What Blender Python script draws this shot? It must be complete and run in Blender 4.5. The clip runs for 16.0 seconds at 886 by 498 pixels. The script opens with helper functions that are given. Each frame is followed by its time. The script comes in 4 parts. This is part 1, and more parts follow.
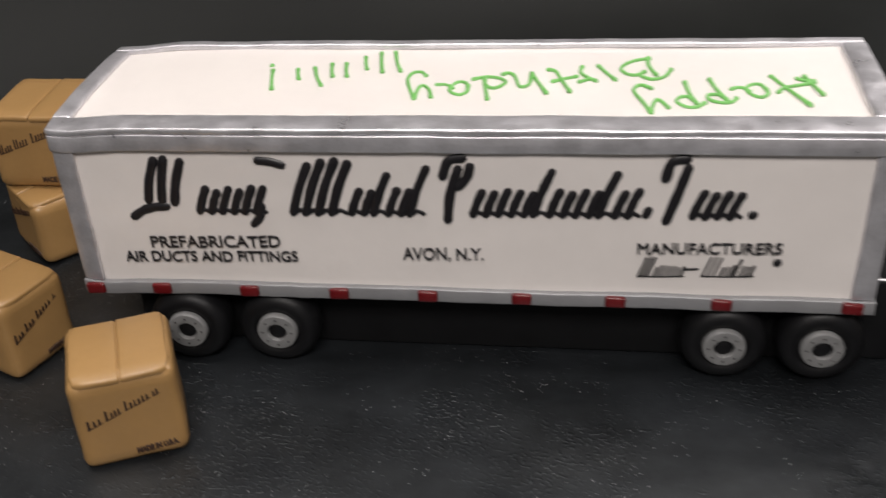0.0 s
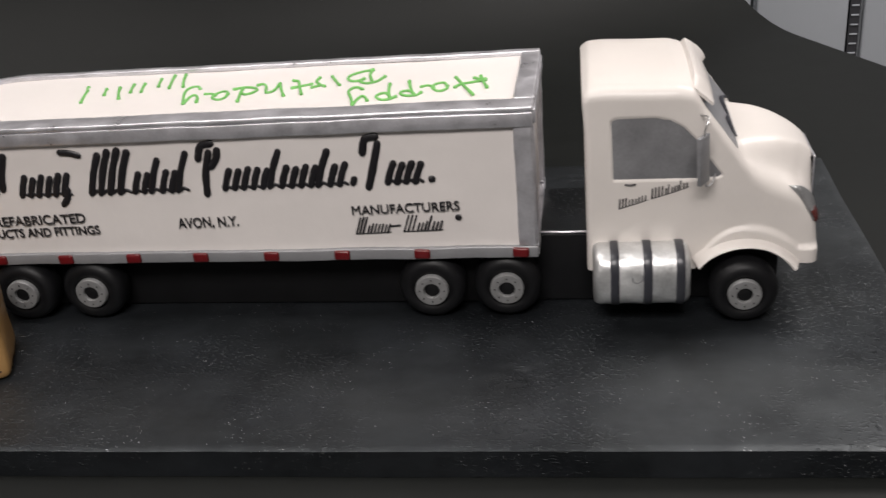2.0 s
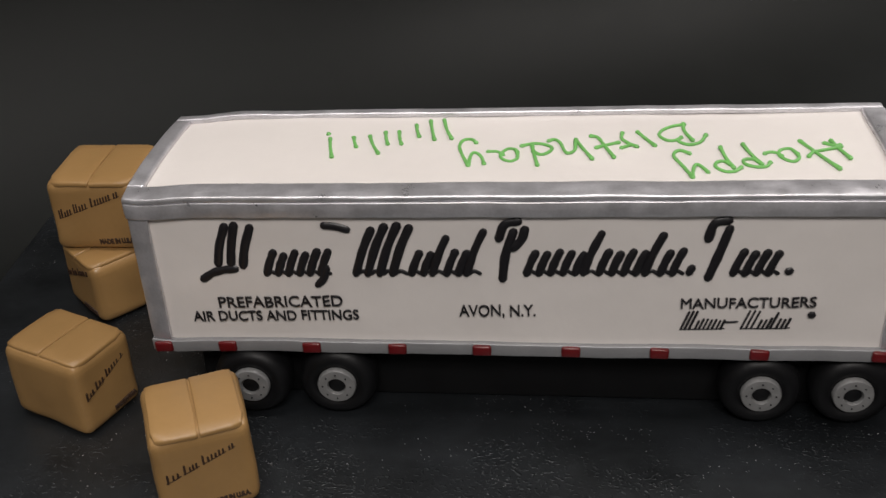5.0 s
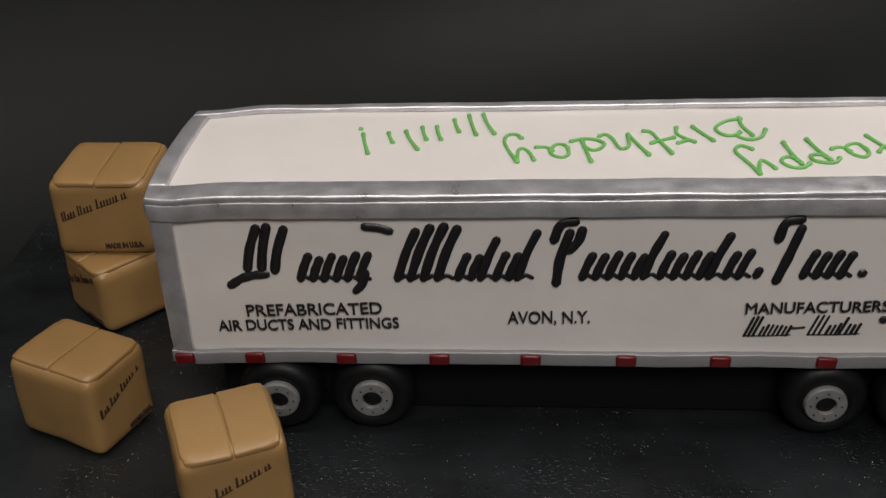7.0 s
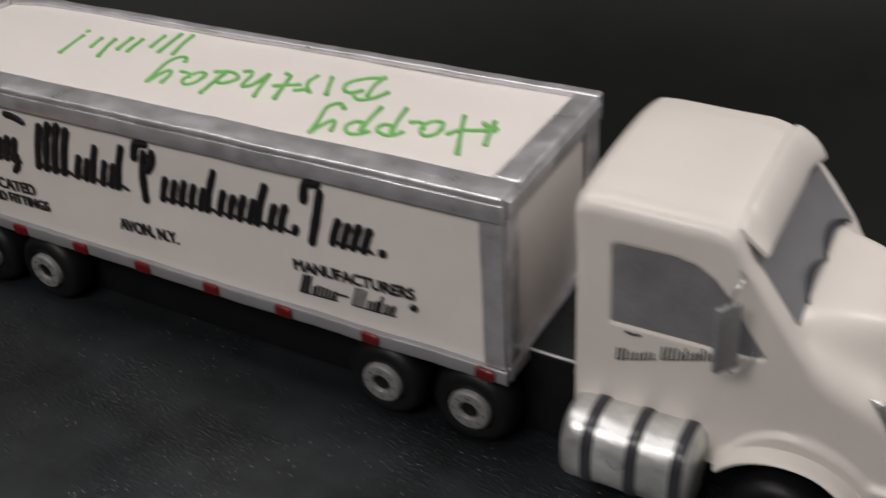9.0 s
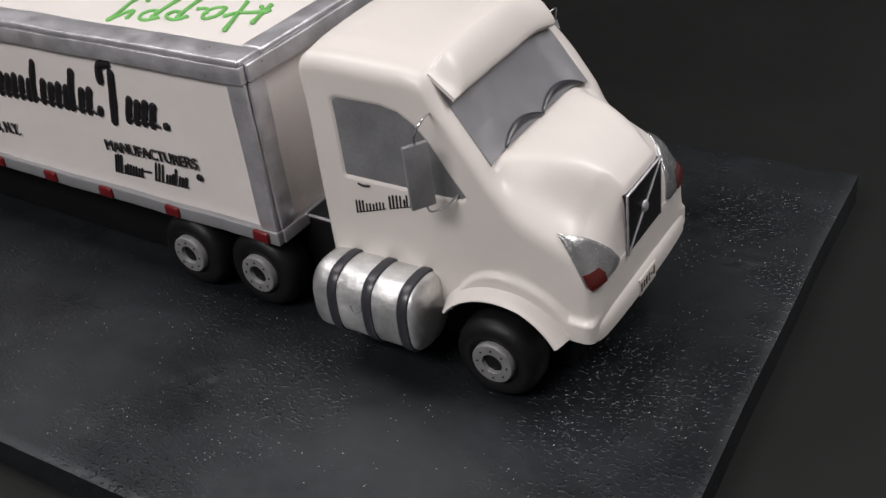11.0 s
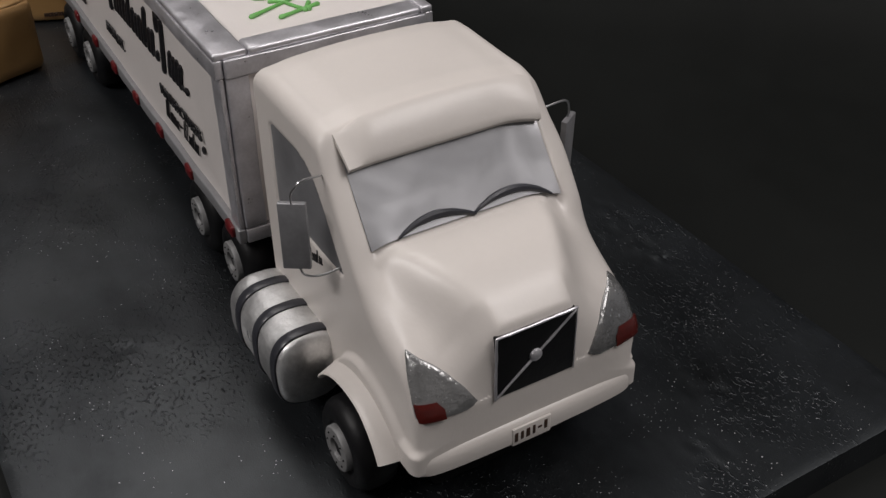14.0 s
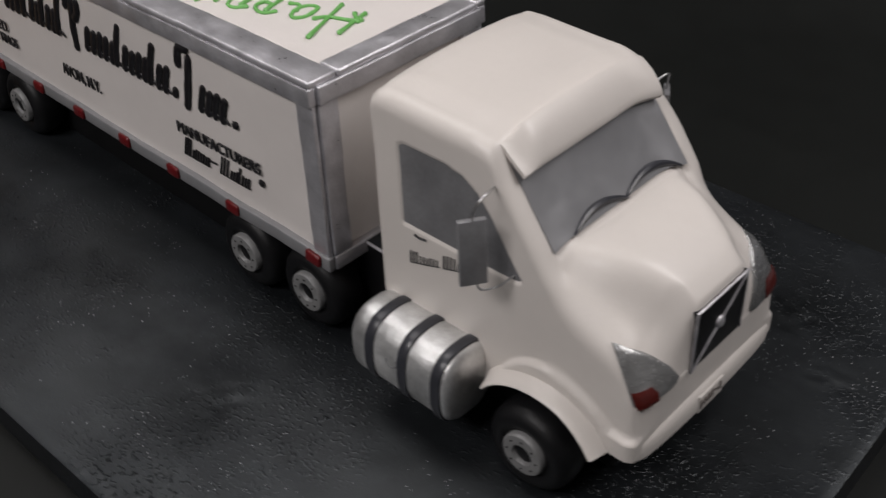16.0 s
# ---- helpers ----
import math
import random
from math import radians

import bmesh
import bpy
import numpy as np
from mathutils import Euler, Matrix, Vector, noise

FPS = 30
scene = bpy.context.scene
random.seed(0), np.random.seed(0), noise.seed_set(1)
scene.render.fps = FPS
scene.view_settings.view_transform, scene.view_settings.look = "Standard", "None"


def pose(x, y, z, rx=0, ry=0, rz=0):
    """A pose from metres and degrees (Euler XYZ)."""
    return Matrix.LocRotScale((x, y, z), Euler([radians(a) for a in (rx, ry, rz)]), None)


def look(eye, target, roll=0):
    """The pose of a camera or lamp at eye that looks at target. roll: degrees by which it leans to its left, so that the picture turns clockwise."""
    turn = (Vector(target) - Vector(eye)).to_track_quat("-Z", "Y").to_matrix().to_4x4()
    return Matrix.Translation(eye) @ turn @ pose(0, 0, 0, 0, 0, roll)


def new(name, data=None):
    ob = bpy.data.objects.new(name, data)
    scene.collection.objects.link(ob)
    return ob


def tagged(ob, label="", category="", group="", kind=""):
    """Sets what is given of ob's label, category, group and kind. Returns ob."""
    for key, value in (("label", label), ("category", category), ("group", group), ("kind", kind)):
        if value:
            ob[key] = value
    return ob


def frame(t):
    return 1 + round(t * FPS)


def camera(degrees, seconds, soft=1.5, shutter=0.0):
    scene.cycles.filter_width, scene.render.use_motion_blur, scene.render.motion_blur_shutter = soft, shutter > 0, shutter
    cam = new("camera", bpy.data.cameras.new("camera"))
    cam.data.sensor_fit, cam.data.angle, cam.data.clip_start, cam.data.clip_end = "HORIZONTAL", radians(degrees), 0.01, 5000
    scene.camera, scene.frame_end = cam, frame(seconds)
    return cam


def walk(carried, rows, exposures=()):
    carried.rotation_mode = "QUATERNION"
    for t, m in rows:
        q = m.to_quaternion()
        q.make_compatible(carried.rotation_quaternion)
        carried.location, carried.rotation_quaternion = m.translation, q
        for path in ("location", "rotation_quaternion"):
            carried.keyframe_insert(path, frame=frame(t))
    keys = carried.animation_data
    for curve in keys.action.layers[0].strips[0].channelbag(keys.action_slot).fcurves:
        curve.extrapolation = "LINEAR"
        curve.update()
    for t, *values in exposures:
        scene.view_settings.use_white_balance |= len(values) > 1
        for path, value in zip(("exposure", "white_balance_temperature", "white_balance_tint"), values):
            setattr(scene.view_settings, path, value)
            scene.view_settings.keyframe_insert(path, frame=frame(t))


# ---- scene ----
cam = camera(44.1, 16.0, soft=1.4, shutter=0.4)
PATH = [
    (0, (-0.022, -0.031, 0.581), (-0.222, 1.636, -0.506), -2.8),
    (0.5, (0.082, -0.109, 0.599), (-0.163, 1.569, -0.461), -3.7),
    (1, (0.136, -0.165, 0.603), (-0.216, 1.53, -0.399), -5.4),
    (1.5, (0.2, -0.233, 0.59), (-0.065, 1.498, -0.375), -5.2),
    (2, (0.264, -0.273, 0.586), (0.014, 1.476, -0.35), -5.2),
    (2.5, (0.319, -0.284, 0.59), (0.072, 1.464, -0.35), -5.2),
    (3, (0.305, -0.298, 0.59), (0.075, 1.455, -0.344), -4.7),
    (3.5, (0.247, -0.274, 0.595), (-0.068, 1.438, -0.39), -4.4),
    (4, (0.141, -0.194, 0.618), (-0.174, 1.512, -0.377), -4.5),
    (4.5, (-0.008, -0.115, 0.629), (-0.243, 1.587, -0.396), -3.8),
    (7, (-0.154, -0.024, 0.594), (-0.236, 1.693, -0.428), -1.7),
    (7.5, (0.013, -0.004, 0.615), (-0.267, 1.69, -0.412), -2.5),
    (8, (0.207, 0.011, 0.603), (-0.263, 1.645, -0.452), -1.9),
    (8.5, (0.286, 0.042, 0.596), (-0.292, 1.62, -0.489), -6.8),
    (9, (0.486, 0.134, 0.59), (-0.345, 1.574, -0.522), -3.8),
    (9.5, (0.616, 0.121, 0.561), (-0.265, 1.529, -0.552), -6.3),
    (10, (0.652, 0.082, 0.519), (-0.175, 1.569, -0.533), -6.5),
    (12.5, (0.89, 0.392, 0.543), (-0.465, 1.26, -0.644), -5.8),
    (13, (0.897, 0.443, 0.54), (-0.524, 1.219, -0.634), -2.7),
    (13.5, (0.888, 0.46, 0.549), (-0.512, 1.289, -0.615), -0.5),
    (14, (0.891, 0.462, 0.548), (-0.523, 1.274, -0.61), -1.0),
    (14.5, (0.878, 0.444, 0.548), (-0.513, 1.271, -0.628), -0.9),
    (15, (0.849, 0.409, 0.561), (-0.473, 1.34, -0.616), 0.2),
    (15.5, (0.809, 0.358, 0.564), (-0.413, 1.372, -0.652), -1.3),
    (16, (0.721, 0.276, 0.568), (-0.389, 1.415, -0.644), -2.3),
]
EXPOSURES = [(0.0, -0.09, 6750, 9), (1.5, -0.07, 6700, 9), (3.0, -0.01, 6600, 9.5), (4.0, 0.12, 6650, 9), (4.5, -0.26, 6700, 8.5), (7.0, -0.74, 6800, 7), (8.0, -0.86, 6850, 7), (8.5, -0.76, 6750, 7.5), (9.5, -0.52, 6600, 8), (10.0, -0.24, 6500, 8.5), (12.5, -0.56, 6450, 9.5), (14.5, -0.89, 6600, 9.5), (16.0, -0.74, 6520, 9.5)]
walk(cam, [(t, look(eye, target, roll)) for t, eye, target, roll in PATH], EXPOSURES)

# ---- light: four unseen area lamps added below the ceiling, a dim white room ----
world = bpy.data.worlds.new("room_air")
scene.world = world
world.use_nodes = True
world.node_tree.nodes["Background"].inputs[0].default_value = (0.8, 0.85, 1.0, 1)
world.node_tree.nodes["Background"].inputs[1].default_value = 0.02


def overhead_lamp(name, eye, target, sx, sy, watts, colour):
    data = bpy.data.lights.new(name, "AREA")
    data.shape, data.size, data.size_y, data.energy, data.color = "RECTANGLE", sx, sy, watts, colour
    ob = new(name, data)
    ob.matrix_basis = look(eye, target)
    return ob


overhead_lamp("unseen_area_lamp", (-0.42, 0.66, 1.70), (-0.42, 0.67, 0.0), 1.2, 0.6, 17, (1.0, 0.955, 0.955))
overhead_lamp("unseen_area_lamp", (1.40, 1.50, 1.70), (1.40, 1.51, 0.0), 1.2, 0.6, 40, (1.0, 0.955, 0.955))
# added to brighten the board's sheen from the left; no known panel hangs there
overhead_lamp("unseen_area_lamp", (-1.85, 0.95, 1.70), (-1.85, 0.96, 0.0), 1.2, 0.6, 10.5, (1.0, 0.955, 0.955))
overhead_lamp("unseen_area_lamp", (0.1, -0.80, 1.70), (0.1, -0.79, 0.0), 1.2, 0.6, 52, (1.0, 0.955, 0.955))


# ---- materials ----
def material(name, colour, rough, metal=0.0, vary=0.08, scale=30.0, bump=0.0, bump_scale=200.0, coat=0.0, gloss=0.5, rough_vary=0.0, soft=0.0):
    """Base colour with two scales of variation, uneven gloss and fine relief, in metres."""
    m = bpy.data.materials.new(name)
    m.use_nodes = True
    nt = m.node_tree
    p = nt.nodes["Principled BSDF"]
    p.inputs["Metallic"].default_value = metal
    p.inputs["Roughness"].default_value = rough
    p.inputs["Coat Weight"].default_value = coat
    p.inputs["Specular IOR Level"].default_value = gloss
    p.inputs["Coat Roughness"].default_value = 0.15
    co = nt.nodes.new("ShaderNodeTexCoord")
    big = nt.nodes.new("ShaderNodeTexNoise")
    big.inputs["Scale"].default_value, big.inputs["Detail"].default_value = scale, 6
    small = nt.nodes.new("ShaderNodeTexNoise")
    small.inputs["Scale"].default_value, small.inputs["Detail"].default_value = scale * 9, 4
    for n in (big, small):
        nt.links.new(co.outputs["Object"], n.inputs["Vector"])
    add = nt.nodes.new("ShaderNodeMath")
    add.operation = "MULTIPLY_ADD"
    add.inputs[1].default_value = 0.35
    nt.links.new(small.outputs["Fac"], add.inputs[0])
    nt.links.new(big.outputs["Fac"], add.inputs[2])
    ramp = nt.nodes.new("ShaderNodeMapRange")
    ramp.inputs["From Min"].default_value, ramp.inputs["From Max"].default_value = 0.35, 1.0
    nt.links.new(add.outputs[0], ramp.inputs["Value"])
    mix = nt.nodes.new("ShaderNodeMix")
    mix.data_type = "RGBA"
    lo = [max(0.0, c * (1 - vary)) for c in colour]
    hi = [min(1.0, c * (1 + vary)) for c in colour]
    mix.inputs[6].default_value, mix.inputs[7].default_value = (*lo, 1), (*hi, 1)
    nt.links.new(ramp.outputs[0], mix.inputs[0])
    nt.links.new(mix.outputs[2], p.inputs["Base Color"])
    if rough_vary:
        r = nt.nodes.new("ShaderNodeMapRange")
        r.inputs["From Min"].default_value, r.inputs["From Max"].default_value = 0.35, 1.0
        r.inputs["To Min"].default_value, r.inputs["To Max"].default_value = rough - rough_vary, rough + rough_vary
        nt.links.new(add.outputs[0], r.inputs["Value"])
        nt.links.new(r.outputs[0], p.inputs["Roughness"])
    if bump and soft:
        wide = nt.nodes.new("ShaderNodeTexNoise")
        wide.inputs["Scale"].default_value, wide.inputs["Detail"].default_value = 22.0, 2
        nt.links.new(co.outputs["Object"], wide.inputs["Vector"])
        first = nt.nodes.new("ShaderNodeBump")
        first.inputs["Strength"].default_value, first.inputs["Distance"].default_value = soft, 0.004
        nt.links.new(wide.outputs["Fac"], first.inputs["Height"])
    if bump:
        relief = nt.nodes.new("ShaderNodeTexNoise")
        relief.inputs["Scale"].default_value, relief.inputs["Detail"].default_value = bump_scale, 5
        nt.links.new(co.outputs["Object"], relief.inputs["Vector"])
        b = nt.nodes.new("ShaderNodeBump")
        b.inputs["Strength"].default_value, b.inputs["Distance"].default_value = bump, 0.002
        nt.links.new(relief.outputs["Fac"], b.inputs["Height"])
        if soft:
            nt.links.new(first.outputs[0], b.inputs["Normal"])
        nt.links.new(b.outputs[0], p.inputs["Normal"])
    return m


def speckled(name, base, rough, flake_glint_colour, density, flake_glint_scale, bump, bump_scale, vary=0.5, metal=0.0):
    """A dark or silver surface with tiny bright spots in its colour: glitter flakes on the headlights, painted glints
    on the board.
    """
    m = material(name, base, rough, metal, vary, 9.0, bump, bump_scale, gloss=0.35, rough_vary=0.14)
    nt = m.node_tree
    p = nt.nodes["Principled BSDF"]
    co = nt.nodes["Texture Coordinate"]
    cells = nt.nodes.new("ShaderNodeTexVoronoi")
    cells.inputs["Scale"].default_value = flake_glint_scale
    nt.links.new(co.outputs["Object"], cells.inputs["Vector"])
    near = nt.nodes.new("ShaderNodeMath")
    near.operation = "LESS_THAN"
    near.inputs[1].default_value = 0.26
    nt.links.new(cells.outputs["Distance"], near.inputs[0])
    sep = nt.nodes.new("ShaderNodeSeparateColor")
    nt.links.new(cells.outputs["Color"], sep.inputs[0])
    patches = nt.nodes.new("ShaderNodeTexNoise")
    patches.inputs["Scale"].default_value, patches.inputs["Detail"].default_value = 14.0, 4
    nt.links.new(co.outputs["Object"], patches.inputs["Vector"])
    lift = nt.nodes.new("ShaderNodeMath")
    lift.operation = "MULTIPLY_ADD"
    lift.inputs[1].default_value, lift.inputs[2].default_value = 1.2, -0.64
    nt.links.new(patches.outputs["Fac"], lift.inputs[0])
    total = nt.nodes.new("ShaderNodeMath")
    nt.links.new(sep.outputs[0], total.inputs[0])
    nt.links.new(lift.outputs[0], total.inputs[1])
    few = nt.nodes.new("ShaderNodeMath")
    few.operation = "GREATER_THAN"
    few.inputs[1].default_value = 1.0 - density
    nt.links.new(total.outputs[0], few.inputs[0])
    both = nt.nodes.new("ShaderNodeMath")
    both.operation = "MULTIPLY"
    nt.links.new(near.outputs[0], both.inputs[0])
    nt.links.new(few.outputs[0], both.inputs[1])
    was = p.inputs["Base Color"].links[0].from_socket
    mix = nt.nodes.new("ShaderNodeMix")
    mix.data_type = "RGBA"
    mix.inputs[7].default_value = (*flake_glint_colour, 1)
    nt.links.new(both.outputs[0], mix.inputs[0])
    nt.links.new(was, mix.inputs[6])
    nt.links.new(mix.outputs[2], p.inputs["Base Color"])
    bright = nt.nodes.new("ShaderNodeMath")
    bright.operation = "POWER"
    bright.inputs[1].default_value = 2.6
    nt.links.new(sep.outputs[1], bright.inputs[0])
    uneven = nt.nodes.new("ShaderNodeMath")
    uneven.operation = "MULTIPLY"
    nt.links.new(both.outputs[0], uneven.inputs[0])
    nt.links.new(bright.outputs[0], uneven.inputs[1])
    nt.links.new(uneven.outputs[0], mix.inputs[0])
    shine = nt.nodes.new("ShaderNodeMath")
    shine.operation = "MULTIPLY_ADD"
    shine.inputs[1].default_value, shine.inputs[2].default_value = 0.55, metal
    shine.use_clamp = True
    nt.links.new(uneven.outputs[0], shine.inputs[0])
    nt.links.new(shine.outputs[0], p.inputs["Metallic"])
    return m


def board_icing():
    """Black icing: satin with cloudy dull and wet patches, low pebbled grain in the wet ones, and sparse glints painted
    into the colour as bright specks.
    """
    # the pale specks are glints of light put into the base colour
    m = speckled("black_iced_board", (0.0086, 0.0097, 0.0112), 0.42, (0.92, 0.93, 0.95), 0.05, 640, 0.0, 200, vary=0.9)
    nt = m.node_tree
    p = nt.nodes["Principled BSDF"]
    co = nt.nodes["Texture Coordinate"]

    def noise_of(scale, detail, vector, rough=0.5):
        n = nt.nodes.new("ShaderNodeTexNoise")
        n.inputs["Scale"].default_value, n.inputs["Detail"].default_value, n.inputs["Roughness"].default_value = scale, detail, rough
        nt.links.new(vector, n.inputs["Vector"])
        return n.outputs["Fac"]

    def ranged(value, a, b, lo, hi, smooth=True):
        r = nt.nodes.new("ShaderNodeMapRange")
        if smooth:
            r.interpolation_type = "SMOOTHSTEP"
        for key, v in (("From Min", a), ("From Max", b), ("To Min", lo), ("To Max", hi)):
            r.inputs[key].default_value = v
        nt.links.new(value, r.inputs["Value"])
        return r.outputs[0]

    def times(a, b):
        n = nt.nodes.new("ShaderNodeMath")
        n.operation = "MULTIPLY"
        nt.links.new(a, n.inputs[0])
        nt.links.new(b, n.inputs[1])
        return n.outputs[0]

    stretch = nt.nodes.new("ShaderNodeMapping")
    stretch.inputs["Scale"].default_value = (0.7, 1.0, 1.0)
    nt.links.new(co.outputs["Object"], stretch.inputs["Vector"])
    wet = ranged(noise_of(6.5, 6, co.outputs["Object"], 0.66), 0.43, 0.64, 0.0, 1.0)
    cloud = noise_of(5.5, 8, stretch.outputs[0], 0.60)
    grain = ranged(noise_of(360, 2, stretch.outputs[0]), 0.53, 0.84, 0.0, 1.0)
    faint = noise_of(900, 2, co.outputs["Object"])
    height = nt.nodes.new("ShaderNodeMath")
    height.operation = "MULTIPLY_ADD"
    height.inputs[1].default_value = 0.07
    nt.links.new(faint, height.inputs[0])
    nt.links.new(times(grain, wet), height.inputs[2])
    bump = nt.nodes.new("ShaderNodeBump")
    bump.inputs["Strength"].default_value, bump.inputs["Distance"].default_value = 1.0, 0.0014
    nt.links.new(height.outputs[0], bump.inputs["Height"])
    nt.links.new(bump.outputs[0], p.inputs["Normal"])
    gloss = nt.nodes.new("ShaderNodeMath")
    gloss.operation = "SUBTRACT"
    nt.links.new(ranged(cloud, 0.34, 0.66, 0.46, 0.41), gloss.inputs[0])
    nt.links.new(ranged(wet, 0.0, 1.0, 0.0, 0.11), gloss.inputs[1])
    nt.links.new(gloss.outputs[0], p.inputs["Roughness"])
    nt.links.new(ranged(cloud, 0.32, 0.68, 0.24, 0.82), p.inputs["Specular IOR Level"])
    p.inputs["Specular Tint"].default_value = (0.90, 0.97, 1.0, 1)
    return m


FONDANT = material("white_fondant", (0.72, 0.677, 0.65), 0.42, 0, 0.045, 9, 0.06, 260, coat=0.05, rough_vary=0.06, soft=0.25)
ICING_WHITE = material("ivory_fondant", (0.665, 0.622, 0.585), 0.44, 0, 0.03, 18, 0.05, 300, coat=0.13, rough_vary=0.06, soft=0.22)
SILVER = material("silver_lustre_paint", (0.64, 0.63, 0.66), 0.37, 0.70, 0.24, 48, 0.12, 160, rough_vary=0.15, soft=0.65)
RAIL_GREY = material("dull_grey_paint", (0.31, 0.31, 0.32), 0.45, 0.4, 0.12, 40, 0.10, 200)
WINDOW_GREY = material("pewter_painted_fondant", (0.265, 0.265, 0.275), 0.40, 0.40, 0.30, 34, 0.05, 120, rough_vary=0.14, soft=0.3)
TANK_SILVER = material("bright_silver_foil_paint", (0.66, 0.66, 0.655), 0.45, 0.80, 0.34, 46, 0.42, 95, rough_vary=0.20, soft=0.9)
RIM_GREY = material("matte_silver_dust", (0.225, 0.225, 0.225), 0.55, 0.25, 0.15, 120, 0.15, 300)
INK = material("black_piping_gel", (0.011, 0.010, 0.012), 0.38, 0, 0.2, 60, 0.1, 300)
BLACK = material("black_fondant", (0.0060, 0.0060, 0.0068), 0.46, 0, 0.25, 30, 0.12, 240, gloss=0.25, rough_vary=0.08)
UNDER = material("matte_black_card", (0.006, 0.006, 0.0065), 0.6, 0, 0.25, 30, 0.05, 240, gloss=0.15)
STRAP = material("charcoal_fondant", (0.030, 0.031, 0.038), 0.32, 0, 0.2, 40, 0.1, 240)
GREEN = material("green_royal_icing", (0.155, 0.44, 0.11), 0.45, 0, 0.12, 60, 0.1, 300)
DARK_RED = material("dark_red_gel", (0.075, 0.009, 0.007), 0.26, 0, 0.3, 80, 0.15, 200)
RED = material("red_gel_fondant", (0.115, 0.006, 0.008), 0.28, 0, 0.2, 80, 0.15, 200)
BROWN_INK = material("brown_edible_ink", (0.045, 0.022, 0.013), 0.5, 0, 0.2, 80)
KRAFT = material("tan_fondant", (0.325, 0.188, 0.071), 0.40, 0, 0.10, 22, 0.12, 120, coat=0.08, rough_vary=0.08)
WIRE = material("silver_wire", (0.55, 0.55, 0.56), 0.3, 1.0, 0.1, 60)
SCREEN_GREY = material("silver_brushed_fondant", (0.30, 0.30, 0.312), 0.38, 0.50, 0.08, 12, 0.05, 90, rough_vary=0.10, soft=0.22)
BOARD = board_icing()
GLITTER = speckled("silver_glitter", (0.40, 0.40, 0.40), 0.32, (1.0, 1.0, 1.0), 0.55, 420, 0.35, 300, vary=0.6, metal=0.75)
CLOTH = material("black_backdrop_paper", (0.0088, 0.0096, 0.0090), 0.54, 0, 0.25, 3, 0.05, 60, gloss=0.17, rough_vary=0.05)
WALL = material("pale_grey_wall_paint", (0.45, 0.45, 0.45), 0.7, 0, 0.04, 3, 0.1, 60)
CABINET = material("white_enamel", (0.36, 0.38, 0.41), 0.4, 0, 0.03, 4)
DARKGAP = material("dark_rubber", (0.03, 0.03, 0.035), 0.6, 0, 0.2, 30)
FLOOR = material("grey_vinyl_floor", (0.30, 0.29, 0.27), 0.5, 0, 0.12, 5, 0.05, 80)


# ---- mesh helpers ----
def thing(name, m, label, category, group=""):
    ob = new(name)
    ob.empty_display_size = 0.02
    ob.matrix_basis = m
    return tagged(ob, label, category, group)


def smooth_faces(bm, angle=40):
    for f in bm.faces:
        f.smooth = True
    for e in bm.edges:
        if len(e.link_faces) == 2 and e.calc_face_angle(0) > radians(angle):
            e.smooth = False


def part(name, bm, mat, parent, label="", place=None, angle=40):
    """One mesh under a thing or a part, in the thing's own axes."""
    smooth_faces(bm, angle)
    me = bpy.data.meshes.new(name)
    bm.to_mesh(me)
    bm.free()
    me.materials.append(mat)
    ob = new(name, me)
    ob.parent = parent
    if place is not None:
        ob.matrix_basis = place
    if label:
        ob["label"] = label
    return ob


def alike(ob, parent, place):
    """Another object on the same mesh."""
    o = new(ob.name.split(".")[0], ob.data)
    o.parent = parent
    o.matrix_basis = place
    return o


def structure(name, bm, mat, label="", category="", angle=40):
    ob = part(name, bm, mat, None, label, None, angle)
    return tagged(ob, label, category, kind="structure")


def block(x0, x1, y0, y1, z0, z1, r=0.0, seg=3):
    bm = bmesh.new()
    bmesh.ops.create_cube(bm, size=1.0)
    for v in bm.verts:
        v.co = Vector(((x0 + x1) / 2 + v.co.x * (x1 - x0), (y0 + y1) / 2 + v.co.y * (y1 - y0), (z0 + z1) / 2 + v.co.z * (z1 - z0)))
    if r:
        bmesh.ops.bevel(bm, geom=bm.edges[:], offset=r, segments=seg, profile=0.5, affect="EDGES")
    return bm


def soft_block(sx, sy, sz, r, cuts=10, sag=0.0, wobble=0.0, seed=0):
    """A hand-modelled block on z = 0: rounded, slightly puffed and uneven."""
    bm = bmesh.new()
    bmesh.ops.create_cube(bm, size=1.0)
    bmesh.ops.subdivide_edges(bm, edges=bm.edges[:], cuts=cuts, use_grid_fill=True)
    half = Vector((sx / 2, sy / 2, sz / 2))
    for v in bm.verts:
        p = Vector((v.co.x * sx, v.co.y * sy, v.co.z * sz))
        # denser rows near the edges
        for i in range(3):
            u = max(-1.0, min(1.0, p[i] / half[i]))
            p[i] = half[i] * math.sin(u * math.pi / 2) * (0.55 + 0.45 * abs(u)) / 1.0
        core = Vector([max(-half[i] + r, min(half[i] - r, p[i])) for i in range(3)])
        d = p - core
        if d.length > 1e-9:
            p = core + d.normalized() * r
        n = noise.noise_vector(p * 28 + Vector((seed, seed * 2, 0)))
        p += n * wobble
        k = p.z / half.z
        if k < 0:
            p.x *= 1 + sag * k * k
            p.y *= 1 + sag * k * k
        p.z += half.z
        v.co = p
    return bm


